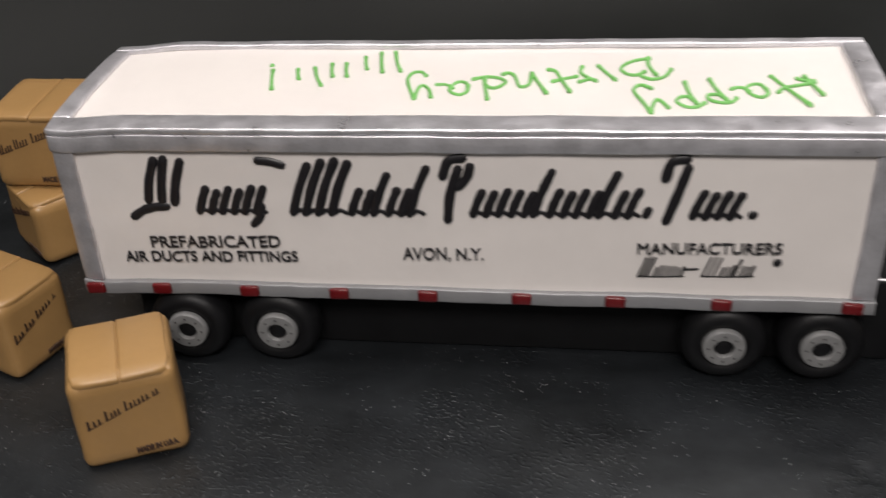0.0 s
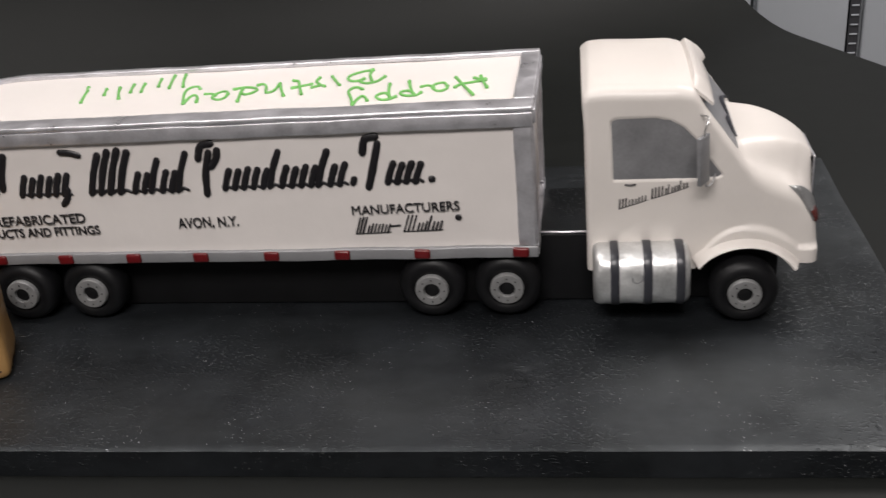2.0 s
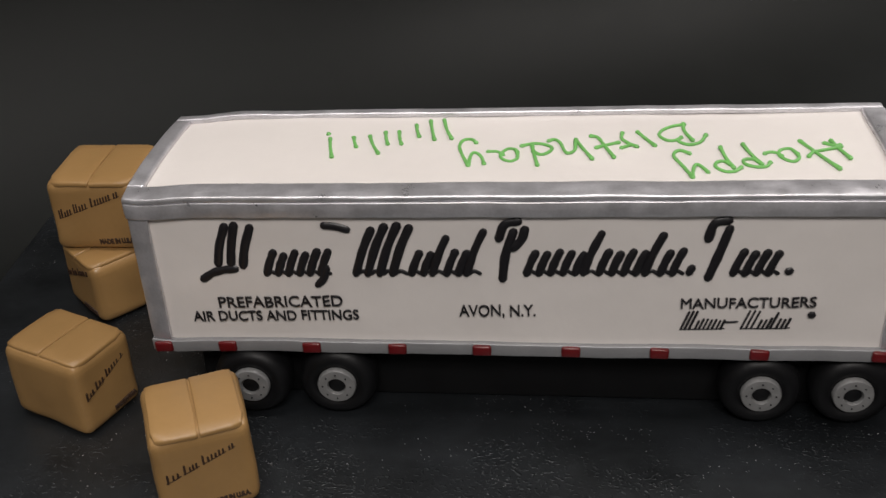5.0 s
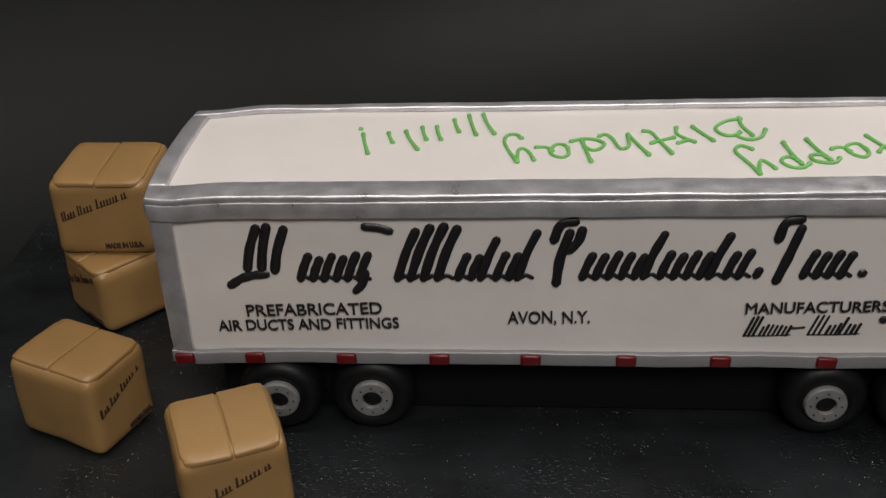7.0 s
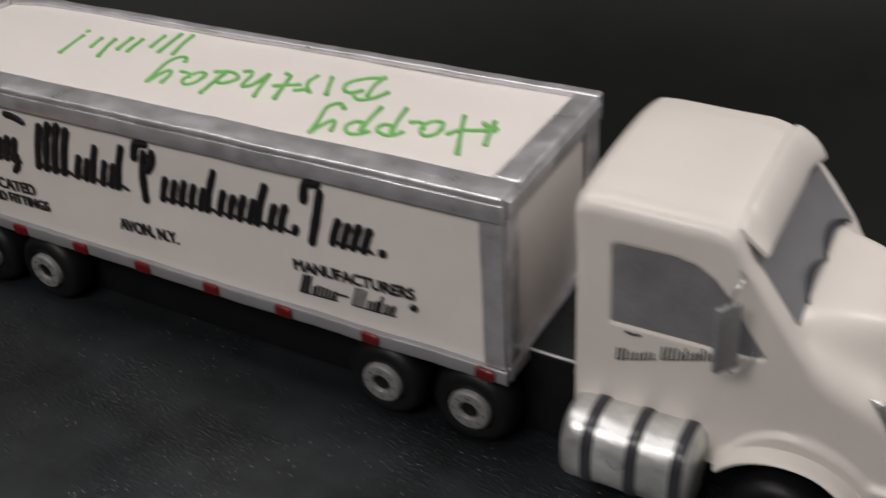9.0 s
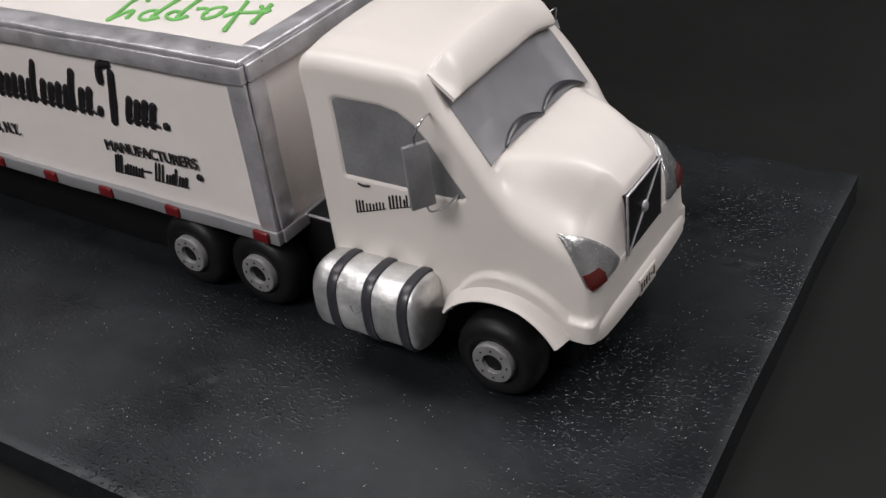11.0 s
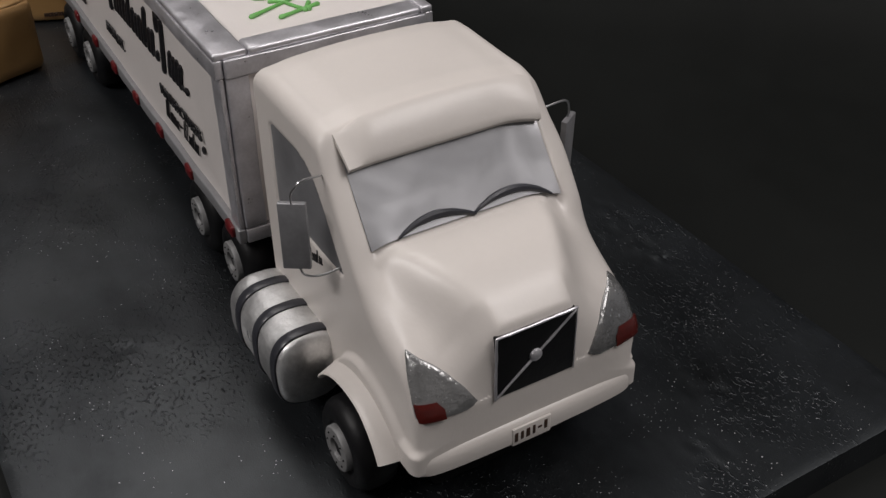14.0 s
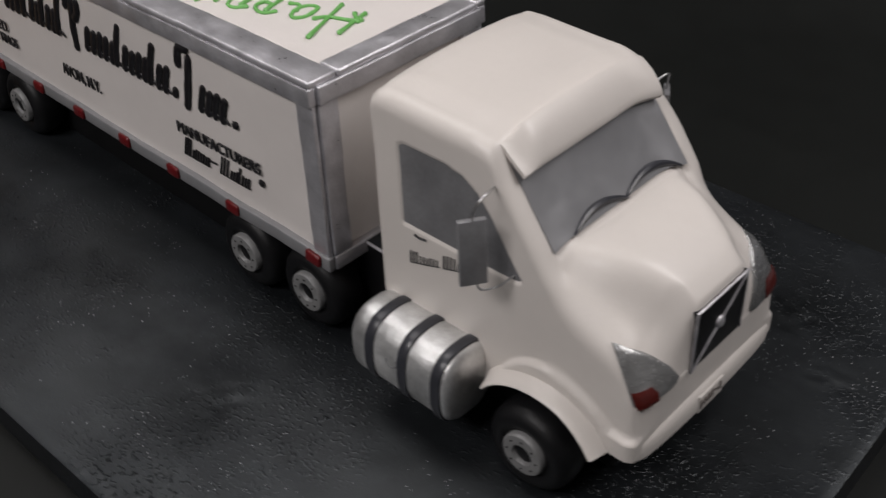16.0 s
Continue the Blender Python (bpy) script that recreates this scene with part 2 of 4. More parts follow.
def lathe(profile, steps=40):
    """Spin (radius, along) pairs about the y axis."""
    bm = bmesh.new()
    rings = []
    for r, a in profile:
        rings.append([bm.verts.new((r * math.cos(2 * math.pi * i / steps), a, r * math.sin(2 * math.pi * i / steps))) for i in range(steps)] if r > 1e-6 else [bm.verts.new((0, a, 0))])
    for p, q in zip(rings, rings[1:]):
        for i in range(steps):
            j = (i + 1) % steps
            if len(p) == 1:
                bm.faces.new((p[0], q[i], q[j]))
            elif len(q) == 1:
                bm.faces.new((p[i], q[0], p[j]))
            else:
                bm.faces.new((p[i], q[i], q[j], p[j]))
    bmesh.ops.recalc_face_normals(bm, faces=bm.faces[:])
    return bm


def tube(points, r, steps=8, flat=1.0, flat_axis=None, bm=None):
    """A round strand through the points, with domed ends; flat squeezes it along flat_axis."""
    bm = bm or bmesh.new()
    pts = [Vector(p) for p in points]
    radii = r if isinstance(r, (list, tuple)) else [r] * len(pts)
    ends = [(pts[0] + (pts[0] - pts[1]).normalized() * radii[0] * 0.7, 0.55 * radii[0])] + list(zip(pts, radii)) + [(pts[-1] + (pts[-1] - pts[-2]).normalized() * radii[-1] * 0.7, 0.55 * radii[-1])]
    rings = []
    up = Vector(flat_axis) if flat_axis else Vector((0.13, 0.21, 0.97))
    for k, (p, rad) in enumerate(ends):
        a, b = ends[max(0, k - 1)][0], ends[min(len(ends) - 1, k + 1)][0]
        t = (b - a).normalized()
        n = (up - t * up.dot(t))
        n = n.normalized() if n.length > 1e-4 else t.orthogonal().normalized()
        s = t.cross(n)
        rings.append([bm.verts.new(p + (n * math.cos(2 * math.pi * i / steps) * flat + s * math.sin(2 * math.pi * i / steps)) * rad) for i in range(steps)])
    for p, q in zip(rings, rings[1:]):
        for i in range(steps):
            bm.faces.new((p[i], q[i], q[(i + 1) % steps], p[(i + 1) % steps]))
    bm.faces.new(rings[0])
    bm.faces.new(rings[-1])
    bmesh.ops.recalc_face_normals(bm, faces=bm.faces[:])
    return bm


def smooth_path(points, n=6):
    """Catmull-Rom through the points."""
    p = [Vector(q) for q in points]
    p = [p[0] * 2 - p[1]] + p + [p[-1] * 2 - p[-2]]
    out = []
    for a, b, c, d in zip(p, p[1:], p[2:], p[3:]):
        for i in range(n):
            t = i / n
            out.append(0.5 * ((2 * b) + (c - a) * t + (2 * a - 5 * b + 4 * c - d) * t * t + (3 * b - a - 3 * c + d) * t ** 3))
    return out + [p[-2]]


def prism(outline, depth, to3d, bevel=0.0):
    """A flat plate from an outline of (a, b); to3d maps (a, b, h)."""
    bm = bmesh.new()
    low = [bm.verts.new(to3d(a, b, 0)) for a, b in outline]
    top = [bm.verts.new(to3d(a, b, depth)) for a, b in outline]
    bm.faces.new(low)
    face = bm.faces.new(top)
    n = len(outline)
    for i in range(n):
        bm.faces.new((low[i], low[(i + 1) % n], top[(i + 1) % n], top[i]))
    if bevel:
        bmesh.ops.bevel(bm, geom=face.edges[:], offset=bevel, segments=2, profile=0.5, affect="EDGES")
    bmesh.ops.recalc_face_normals(bm, faces=bm.faces[:])
    return bm


def lettering(name, text, size, width, mat, parent, m, bold=0.0, raise_by=0.0008, shear=0.0):
    """Raised writing of a set height and width in the built-in font, as a mesh; m places its lower left corner, reading along x in the xy plane."""
    cu = bpy.data.curves.new(name, "FONT")
    cu.body, cu.size, cu.offset, cu.extrude, cu.bevel_depth, cu.bevel_resolution, cu.resolution_u, cu.shear = text, size, bold, raise_by * 0.5, raise_by * 0.5, 1, 4, shear
    tmp = bpy.data.objects.new(name, cu)
    scene.collection.objects.link(tmp)
    bpy.context.view_layer.update()
    me = bpy.data.meshes.new_from_object(tmp.evaluated_get(bpy.context.evaluated_depsgraph_get()))
    bpy.data.objects.remove(tmp)
    xs = [v.co.x for v in me.vertices]
    lo, span = min(xs), max(xs) - min(xs)
    for v in me.vertices:
        v.co.x = (v.co.x - lo) * width / span
        v.co.y += 0.06 * size * noise.noise((v.co.x * 130 / 1.0, 3.1, 0))
        v.co.z += raise_by * 0.5
    me.materials.clear()
    me.materials.append(mat)
    ob = new(name, me)
    ob.parent = parent
    ob.matrix_basis = m
    return ob


def smoothstep(a, b, x):
    t = np.clip((np.asarray(x, float) - a) / (b - a), 0, 1)
    return t * t * (3 - 2 * t)


# ---- the setting ----
# backdrop axes: the paper lies turned by 30 degrees against the board
SWEEP_U, SWEEP_V = Vector((0.866, 0.5, 0)), Vector((-0.5, 0.866, 0))
TABLE_Z = -0.030


def backdrop_sheet():
    bm = bmesh.new()
    flat, radius, top = 1.10, 0.34, 1.45
    prof = [(-0.95 + (flat + 0.95) * i / 12, TABLE_Z) for i in range(13)]
    prof += [(flat + radius * math.sin(a), TABLE_Z + radius * (1 - math.cos(a))) for a in [math.pi / 2 * i / 16 for i in range(1, 17)]]
    prof += [(flat + radius, TABLE_Z + radius + (top - radius) * i / 6) for i in range(1, 7)]
    us = [-1.00 + 2.381 * i / 36 for i in range(37)]
    rows = []
    for v, z in prof:
        row = []
        for u in us:
            lift = max(0.0, v - 1.05)
            wob = 0.012 * noise.noise((u * 2.2, z * 2.0, 4.0)) * min(1.0, lift * 6)
            p = SWEEP_U * u + SWEEP_V * (v + wob) + Vector((0, 0, z))
            row.append(bm.verts.new(p))
        rows.append(row)
    for a, b in zip(rows, rows[1:]):
        for i in range(len(us) - 1):
            bm.faces.new((a[i], a[i + 1], b[i + 1], b[i]))
    bmesh.ops.recalc_face_normals(bm, faces=bm.faces[:])
    bm.normal_update()
    if sum(f.normal.z for f in bm.faces) < 0:
        bmesh.ops.reverse_faces(bm, faces=bm.faces[:])
    return bm


structure("backdrop", backdrop_sheet(), CLOTH, "seamless black paper sweep curving up behind the cake", "backdrop")


def table_under():
    t = thing("work_table", Matrix.LocRotScale((0.0, 0.0, -0.95), Euler((0, 0, radians(30))), None), "plain steel work table hidden under black paper", "table")
    part("tabletop", block(-0.98, 1.36, -0.92, 1.10, 0.875, 0.9190, 0.003), RAIL_GREY, t)
    leg = part("leg", block(-0.02, 0.02, -0.02, 0.02, 0.0, 0.875), RAIL_GREY, t, place=pose(-0.9, -0.8, 0))
    for x, y in ((1.26, -0.8), (-0.9, 1.0), (1.26, 1.0)):
        alike(leg, t, pose(x, y, 0))


table_under()

structure("floor", block(-3.2, 3.4, -2.4, 3.4, -1.05, -0.95), FLOOR, "grey vinyl floor", "floor")
structure("ceiling", block(-3.2, 3.4, -2.4, 3.4, 1.75, 1.85), WALL, "plain pale grey ceiling", "ceiling")
structure("wall_north", block(-3.2, 3.4, 3.4, 3.5, -0.95, 1.75), WALL, "plain pale grey wall", "wall")
structure("wall_south", block(-3.2, 3.4, -2.5, -2.4, -0.95, 1.75), WALL, "plain pale grey wall", "wall")
structure("wall_east", block(3.4, 3.5, -2.4, 3.4, -0.95, 1.75), WALL, "plain pale grey wall", "wall")
structure("wall_west", block(-3.3, -3.2, -2.4, 3.4, -0.95, 1.75), WALL, "plain pale grey wall", "wall")


def tall_cabinet(x0, x1, label):
    t = thing("tall_cabinet", pose(x0, 2.42, -0.95), label, "cabinet", "cabinets along the wall")
    part("body", block(0, x1 - x0, 0.025, 0.6, 0.02, 1.5, 0.004), CABINET, t)
    part("door", block(0.004, x1 - x0 - 0.004, 0.0, 0.022, 0.03, 1.49, 0.006), CABINET, t)
    part("plinth", block(0.01, x1 - x0 - 0.01, 0.05, 0.58, 0.0, 0.018), DARKGAP, t)
    return t


tall_cabinet(0.05, 0.694, "pale blue-white enamelled tall cabinet standing on the floor")
tall_cabinet(0.700, 0.926, "narrow white enamelled cabinet with a plain door")
filler = thing("filler_strip", pose(0.928, 2.43, -0.95), "dark slotted rail between two white cabinets", "rail")
part("strip", block(0, 0.024, 0, 0.02, 0.0, 1.48), DARKGAP, filler)
rung = part("rung", block(0.003, 0.021, -0.003, 0.001, 0.0, 0.0035, 0.0006), CABINET, filler, place=pose(0, 0, 0.42))
for k in range(1, 22):
    alike(rung, filler, pose(0, 0, 0.42 + 0.024 * k))
tall_cabinet(0.955, 1.90, "wide white enamelled cabinet with a plain door")

# ---- cake board ----
BX0, BX1, BY0, BY1 = -0.66, 0.575, 0.460, 1.046


def cake_board():
    """A slab whose icing is softly uneven, with a few wrinkled spots and a rounded, slightly wavy rim."""
    nx, ny = 280, 134
    bm = bmesh.new()
    spots = ((0.472, 0.924, 0.030, 0.014), (0.520, 0.880, 0.020, 0.010), (0.300, 1.000, 0.060, 0.020), (0.200, 0.575, 0.020, 0.014))
    rows = []
    for j in range(ny + 1):
        row = []
        for i in range(nx + 1):
            y = BY0 + (BY1 - BY0) * j / ny
            x = BX0 + (BX1 + 0.004 - 0.010 * j / ny + 0.008 * (1 - j / ny) ** 2 - BX0) * i / nx + 0.0012 * noise.noise((y * 7, 1.0, 3.0)) * (i / nx) ** 4
            y += 0.0014 * noise.noise((x * 5, 2.0, 8.0)) * (1 - j / ny) ** 4
            z = 0.0007 * noise.noise((x * 9, y * 9, 0.5)) + 0.0003 * noise.noise((x * 34, y * 40, 2.5)) - 0.0006
            for sx, sy, rx, ry in spots:
                k = math.exp(-((x - sx) / rx) ** 2 - ((y - sy) / ry) ** 2)
                if k > 0.02:
                    z += k * 0.0040 * noise.noise((x * 70, y * 150, 7.0))
            rim = min(i, nx - i, j, ny - j)
            z -= (0.0012, 0.0001, 0.0)[rim] if rim < 3 else 0.0
            row.append(bm.verts.new((x, y, min(z, 0.0003))))
        rows.append(row)
    for a, b in zip(rows, rows[1:]):
        for i in range(nx):
            bm.faces.new((a[i], a[i + 1], b[i + 1], b[i]))
    edge = [rows[0][i] for i in range(nx + 1)] + [rows[j][nx] for j in range(1, ny + 1)] + [rows[ny][i] for i in range(nx - 1, -1, -1)] + [rows[j][0] for j in range(ny - 1, 0, -1)]
    low = []
    for v in edge:
        low.append(bm.verts.new((v.co.x, v.co.y, TABLE_Z + 0.0004)))
    for i in range(len(edge)):
        j = (i + 1) % len(edge)
        bm.faces.new((edge[i], low[i], low[j], edge[j]))
    bm.faces.new(low)
    bmesh.ops.recalc_face_normals(bm, faces=bm.faces[:])
    return bm


board = part("cake_board", cake_board(), BOARD, None)
tagged(board, "large black iced cake board with silvery dust and painted glints, lying on black paper", "cake board")


# ---- wheels ----
WHEEL_R, HUB_Z = 0.0345, 0.0345
WHEEL_MESHES = {}


def add_wheel(parent, place):
    """Tyre with its painted rim; the face looks along -y at y = 0."""
    if not WHEEL_MESHES:
        prof = [(0.0, 0.004), (0.010, 0.004), (0.0185, 0.003), (0.020, 0.0012), (0.0245, 0.0002), (0.0290, 0.0016), (0.0325, 0.0050), (0.0341, 0.009), (0.0345, 0.015), (0.0341, 0.022), (0.032, 0.028), (0.026, 0.030), (0.0, 0.030)]
        tyre = part("tyre", lathe(prof, 48), BLACK, parent)
        rim = part("rim", lathe([(0.0078, 0.006), (0.0080, -0.0016), (0.0085, -0.0022), (0.0125, -0.0024), (0.0160, -0.0022), (0.0168, -0.0012), (0.0170, 0.005)], 48), RIM_GREY, tyre, "silver-painted rim")
        cap = part("hub_cap", lathe([(0.0, -0.0006), (0.005, -0.0004), (0.0072, 0.0006), (0.0078, 0.005)], 32), BLACK, tyre, "black hub centre")
        bolt = part("bolt", lathe([(0.0, -0.0033), (0.0005, -0.0032), (0.0008, -0.0026), (0.0008, 0.001)], 8), BLACK, tyre, place=pose(0.0123, 0, 0))
        WHEEL_MESHES.update(tyre=tyre, rim=rim, hub_cap=cap, bolt=bolt)
        tyre.matrix_basis = place
    else:
        tyre = alike(WHEEL_MESHES["tyre"], parent, place)
        alike(WHEEL_MESHES["rim"], tyre, Matrix())["label"] = "silver-painted rim"
        alike(WHEEL_MESHES["hub_cap"], tyre, Matrix())["label"] = "black hub centre"
        alike(WHEEL_MESHES["bolt"], tyre, pose(0.0123, 0, 0))
    for k in range(1, 8):
        a = 2 * math.pi * k / 8
        alike(WHEEL_MESHES["bolt"], tyre, pose(0.0123 * math.cos(a), 0, 0.0123 * math.sin(a)))
    return tyre


def brush_word(name, parent, m, spans, height, low, r, seed, mat=INK):
    """Rows of plain slanted bars: tall ones at the head of each group, low ones after it, on a foot bar."""
    rng = random.Random(seed)

    def bar(points, rad):
        part(name, tube(smooth_path(points, 3), rad, 6, 0.55, (0, 0, 1)), mat, parent, place=m)

    for x0, x1, tall, risers in spans:
        for a, b, h in ((x0, x0 + tall, height), (x0 + tall, x1, low)):
            n = round((b - a) / (r * 3.3))
            for k in range(n):
                x = a + (b - a) * (k + 0.5) / n
                top = h * rng.uniform(0.84, 1.04)
                if any(abs(x - q) < r * 1.7 for q in risers):
                    top = height * 0.86
                bar([(x - top * 0.16, 0, 0), (x + top * 0.03, top * 0.5, 0), (x + top * 0.22, top, 0)], r * rng.uniform(0.85, 1.1))
        bar([(x0, 0.0002, 0), ((x0 + x1) / 2, -0.0002, 0), (x1, 0.0003, 0)], r * 0.45)


# ---- trailer ----
TL, TW, TZ0, TZ1 = 0.635, 0.164, 0.0705, 0.2255      # length, width, underside, top at the front end
TRAILER_AT = pose(0.221, 0.671, 0, 0, 0, -1.25)
trailer = thing("trailer", TRAILER_AT, "white fondant cake trailer with silver edges and black brush bars", "trailer")


def settle(p):
    """The loaf sinks a little towards its rear end, which leans inwards at the top."""
    x, y, z = p
    k = -x / TL
    end = float(smoothstep(0.90, 1.0, k))
    dz = -k * (0.002 + 0.006 * (z - 0.07) / 0.15) - 0.0025 * end
    x += 0.006 * float(smoothstep(0.85, 1.0, k))
    y += 0.0035 * float(smoothstep(0.975, 1.0, k)) * float(smoothstep(0.03, 0.0, y))
    x -= 0.0050 * end * math.sin(math.pi * min(1.0, max(0.0, y / TW))) ** 0.7 * (z - 0.07) / 0.15
    y += (TW * 0.40 - y) * 0.045 * end * float(smoothstep(0.5, 1.0, y / TW))
    return Vector((x, y, z + dz))


def trailer_part(name, bm, mat, label="", angle=50):
    for v in bm.verts:
        v.co = settle(v.co)
    return part(name, bm, mat, trailer, label, None, angle)


def trailer_shell():
    """White loaf with slightly uneven sides."""
    x0, x1, y0, y1, z0, z1 = -TL + 0.003, -0.003, 0.002, TW - 0.002, TZ0 + 0.004, TZ1 - 0.003
    bm = block(x0, x1, y0, y1, z0, z1)
    bmesh.ops.subdivide_edges(bm, edges=bm.edges[:], cuts=24, use_grid_fill=True)
    for v in bm.verts:
        n = noise.noise(v.co * 9 + Vector((3, 1, 7))) + 0.5 * noise.noise(v.co * 26)
        if v.co.y < y0 + 1e-5 or v.co.y > y1 - 1e-5:
            v.co.y += 0.0009 * n
        if v.co.z > z1 - 1e-5:
            v.co.z += 0.0010 * n
    return bm


trailer_part("body", trailer_shell(), FONDANT)


def strip(name, x0, x1, y0, y1, z0, z1, r=0.0015, mat=SILVER, seed=0, amp=0.0007):
    """A hand-cut strip, a little wavy along its length."""
    bm = block(x0, x1, y0, y1, z0, z1, r, 3)
    size = (x1 - x0, y1 - y0, z1 - z0)
    axis = size.index(max(size))
    n = max(4, int(size[axis] / 0.012))
    lo = (x0, y0, z0)[axis]
    for i in range(1, n):
        co, no = Vector((0, 0, 0)), Vector((0, 0, 0))
        co[axis], no[axis] = lo + size[axis] * i / n, 1
        bmesh.ops.bisect_plane(bm, geom=bm.verts[:] + bm.edges[:] + bm.faces[:], plane_co=co, plane_no=no)
    for v in bm.verts:
        w = noise.noise_vector((v.co[axis] * 22, seed * 3.7, 1.3)) * amp + noise.noise_vector((v.co[axis] * 75, seed * 1.9, 6.1)) * amp * 0.4
        w[axis] = 0
        v.co += w
    return trailer_part(name, bm, mat)


# top edges
strip("top_trim", -TL - 0.002, 0.002, -0.0035, 0.0215, TZ1 - 0.0033, TZ1 + 0.0022, 0.0017, seed=1)
strip("top_trim", -TL - 0.002, 0.002, TW - 0.0065, TW + 0.0035, TZ1 - 0.0033, TZ1 + 0.0022, 0.0017, seed=2)
strip("top_trim", -TL - 0.0025, -TL + 0.0125, 0.0220, TW - 0.0070, TZ1 - 0.0035, TZ1 + 0.0020, 0.0022, seed=3)
strip("top_trim", -0.0170, 0.0030, 0.0220, TW - 0.0070, TZ1 - 0.0035, TZ1 + 0.0020, 0.0022, seed=4)
# upper bands on the four sides
strip("side_band", -TL - 0.0015, 0.0015, -0.004, 0.003, TZ1 - 0.0172, TZ1 - 0.0032, 0.0010, seed=5)
strip("side_band", -TL - 0.0015, 0.0015, TW - 0.003, TW + 0.004, TZ1 - 0.0172, TZ1 - 0.0032, 0.0010, seed=6)
strip("side_band", -0.004, 0.0042, 0.0035, TW - 0.0035, TZ1 - 0.0172, TZ1 - 0.0032, 0.0010, seed=7)
strip("side_band", -TL - 0.0042, -TL + 0.004, 0.0035, TW - 0.0035, TZ1 - 0.0172, TZ1 - 0.0032, 0.0010, seed=8)
# corner posts
for xa, xb in ((-0.0165, 0.0005), (-TL - 0.0005, -TL + 0.0175)):
    strip("corner_post", xa, xb, -0.0012, 0.003, TZ0 + 0.0125, TZ1 - 0.0178, 0.001, seed=9)
    strip("corner_post", xa, xb, TW - 0.003, TW + 0.0012, TZ0 + 0.0125, TZ1 - 0.0178, 0.001, seed=10)
for xa, xb in ((-0.003, 0.0022), (-TL - 0.0022, -TL + 0.003)):
    strip("corner_post", xa, xb, 0.0035, 0.0205, TZ0 + 0.0125, TZ1 - 0.0178, 0.001, seed=11)
    strip("corner_post", xa, xb, TW - 0.0205, TW - 0.0035, TZ0 + 0.0125, TZ1 - 0.0178, 0.001, seed=12)
    strip("end_rail", xa, xb + 0.0006, 0.0035, TW - 0.0035, TZ0, TZ0 + 0.012, 0.001, seed=13)
# lower side rails with red marker blocks
strip("side_rail", -TL - 0.002, 0.002, -0.003, 0.003, TZ0, TZ0 + 0.0120, 0.001, RAIL_GREY, seed=14, amp=0.0010)
strip("side_rail", -TL - 0.002, 0.002, TW - 0.003, TW + 0.003, TZ0, TZ0 + 0.0120, 0.001, RAIL_GREY, seed=15, amp=0.0010)
MARKERS = (-0.6252, -0.5628, -0.4880, -0.4138, -0.3417, -0.2670, -0.1939, -0.1127, -0.0150)
marker = None
for k, mx in enumerate(MARKERS):
    place = Matrix.Translation(settle((mx, -0.003, TZ0 + 0.0064))) @ Matrix.Rotation(radians((k * 37 % 9 - 4) * 0.8), 4, "Y")
    if marker is None:
        marker = part("marker_light", block(-0.0080, 0.0080, -0.0030, 0.002, -0.0050, 0.0050, 0.0020, 3), RED, trailer, "red marker block", place)
    else:
        alike(marker, trailer, place)["label"] = "red marker block"
# support hidden below
part("undercarriage", block(-0.600, -0.012, 0.030, TW - 0.030, 0.0, TZ0 + 0.001, 0.003), UNDER, trailer, "black support block")
part("coupling", block(-0.010, 0.062, 0.034, TW - 0.030, 0.0, 0.0770, 0.002), BLACK, trailer, "black coupling block")
part("coupling_top", block(-0.010, 0.062, 0.0335, TW - 0.0295, 0.0772, 0.0806, 0.0015), BOARD, trailer, "black iced top of the coupling")
# the highlight on the coupling's near top edge, modelled as a silver strand
part("edge_highlight", tube([(0.004, 0.0335, 0.0795), (0.030, 0.0333, 0.0792), (0.056, 0.0335, 0.0795)], 0.0013, 8), SILVER, trailer, "thin silver strand standing in for the highlight on the edge")
for wx, wy in ((-0.5465, -0.0060), (-0.4700, -0.0035), (-0.1068, -0.0030), (-0.0310, -0.0012)):
    add_wheel(trailer, pose(wx, wy, HUB_Z))
    add_wheel(trailer, pose(wx, TW + 0.0015, HUB_Z, 0, 0, 180))

# brush bars and writing on the near side
FACE_Y = -0.0002


def on_side(x, z, tilt=0.0):
    """A place on the near side, writing along x, rising by tilt degrees."""
    return Matrix.Translation((x, FACE_Y + 0.0012, z)) @ Matrix.Rotation(radians(-tilt), 4, "Y") @ pose(0, 0, 0, 90, 0, 0)


SIDE = on_side(-0.570, 0.1455, 0.9)


def brush_bars(r, *bars):
    """Plain thick strokes of a loaded brush, in millimetres."""
    for k, bar in enumerate(bars):
        path = smooth_path([(x / 1000 - 0.0035, y / 1000, 0) for x, y in bar], 6)
        part("brush_mark", tube(path, [r * (1 + 0.16 * noise.noise((i * 0.3, k, bar[0][0]))) for i in range(len(path))], 8, 0.5, (0, 0, 1)), INK, trailer, place=SIDE)


def brush_row(x0, x1, heights, r=0.0035):
    """A row of slanted plain bars, one for each height in millimetres, on a common foot bar."""
    step = (x1 - x0) / len(heights)
    for k, h in enumerate(heights):
        x = x0 + step * (k + 0.5)
        brush_bars(r, [(x - 0.16 * h, 0.3), (x + 0.02 * h, 0.55 * h), (x + 0.22 * h, h)])
    n = 2 * len(heights)
    brush_bars(r * 0.5, [(x0 + (x1 - x0) * i / n, 0.3 + 2.6 * (i % 2)) for i in range(n + 1)])


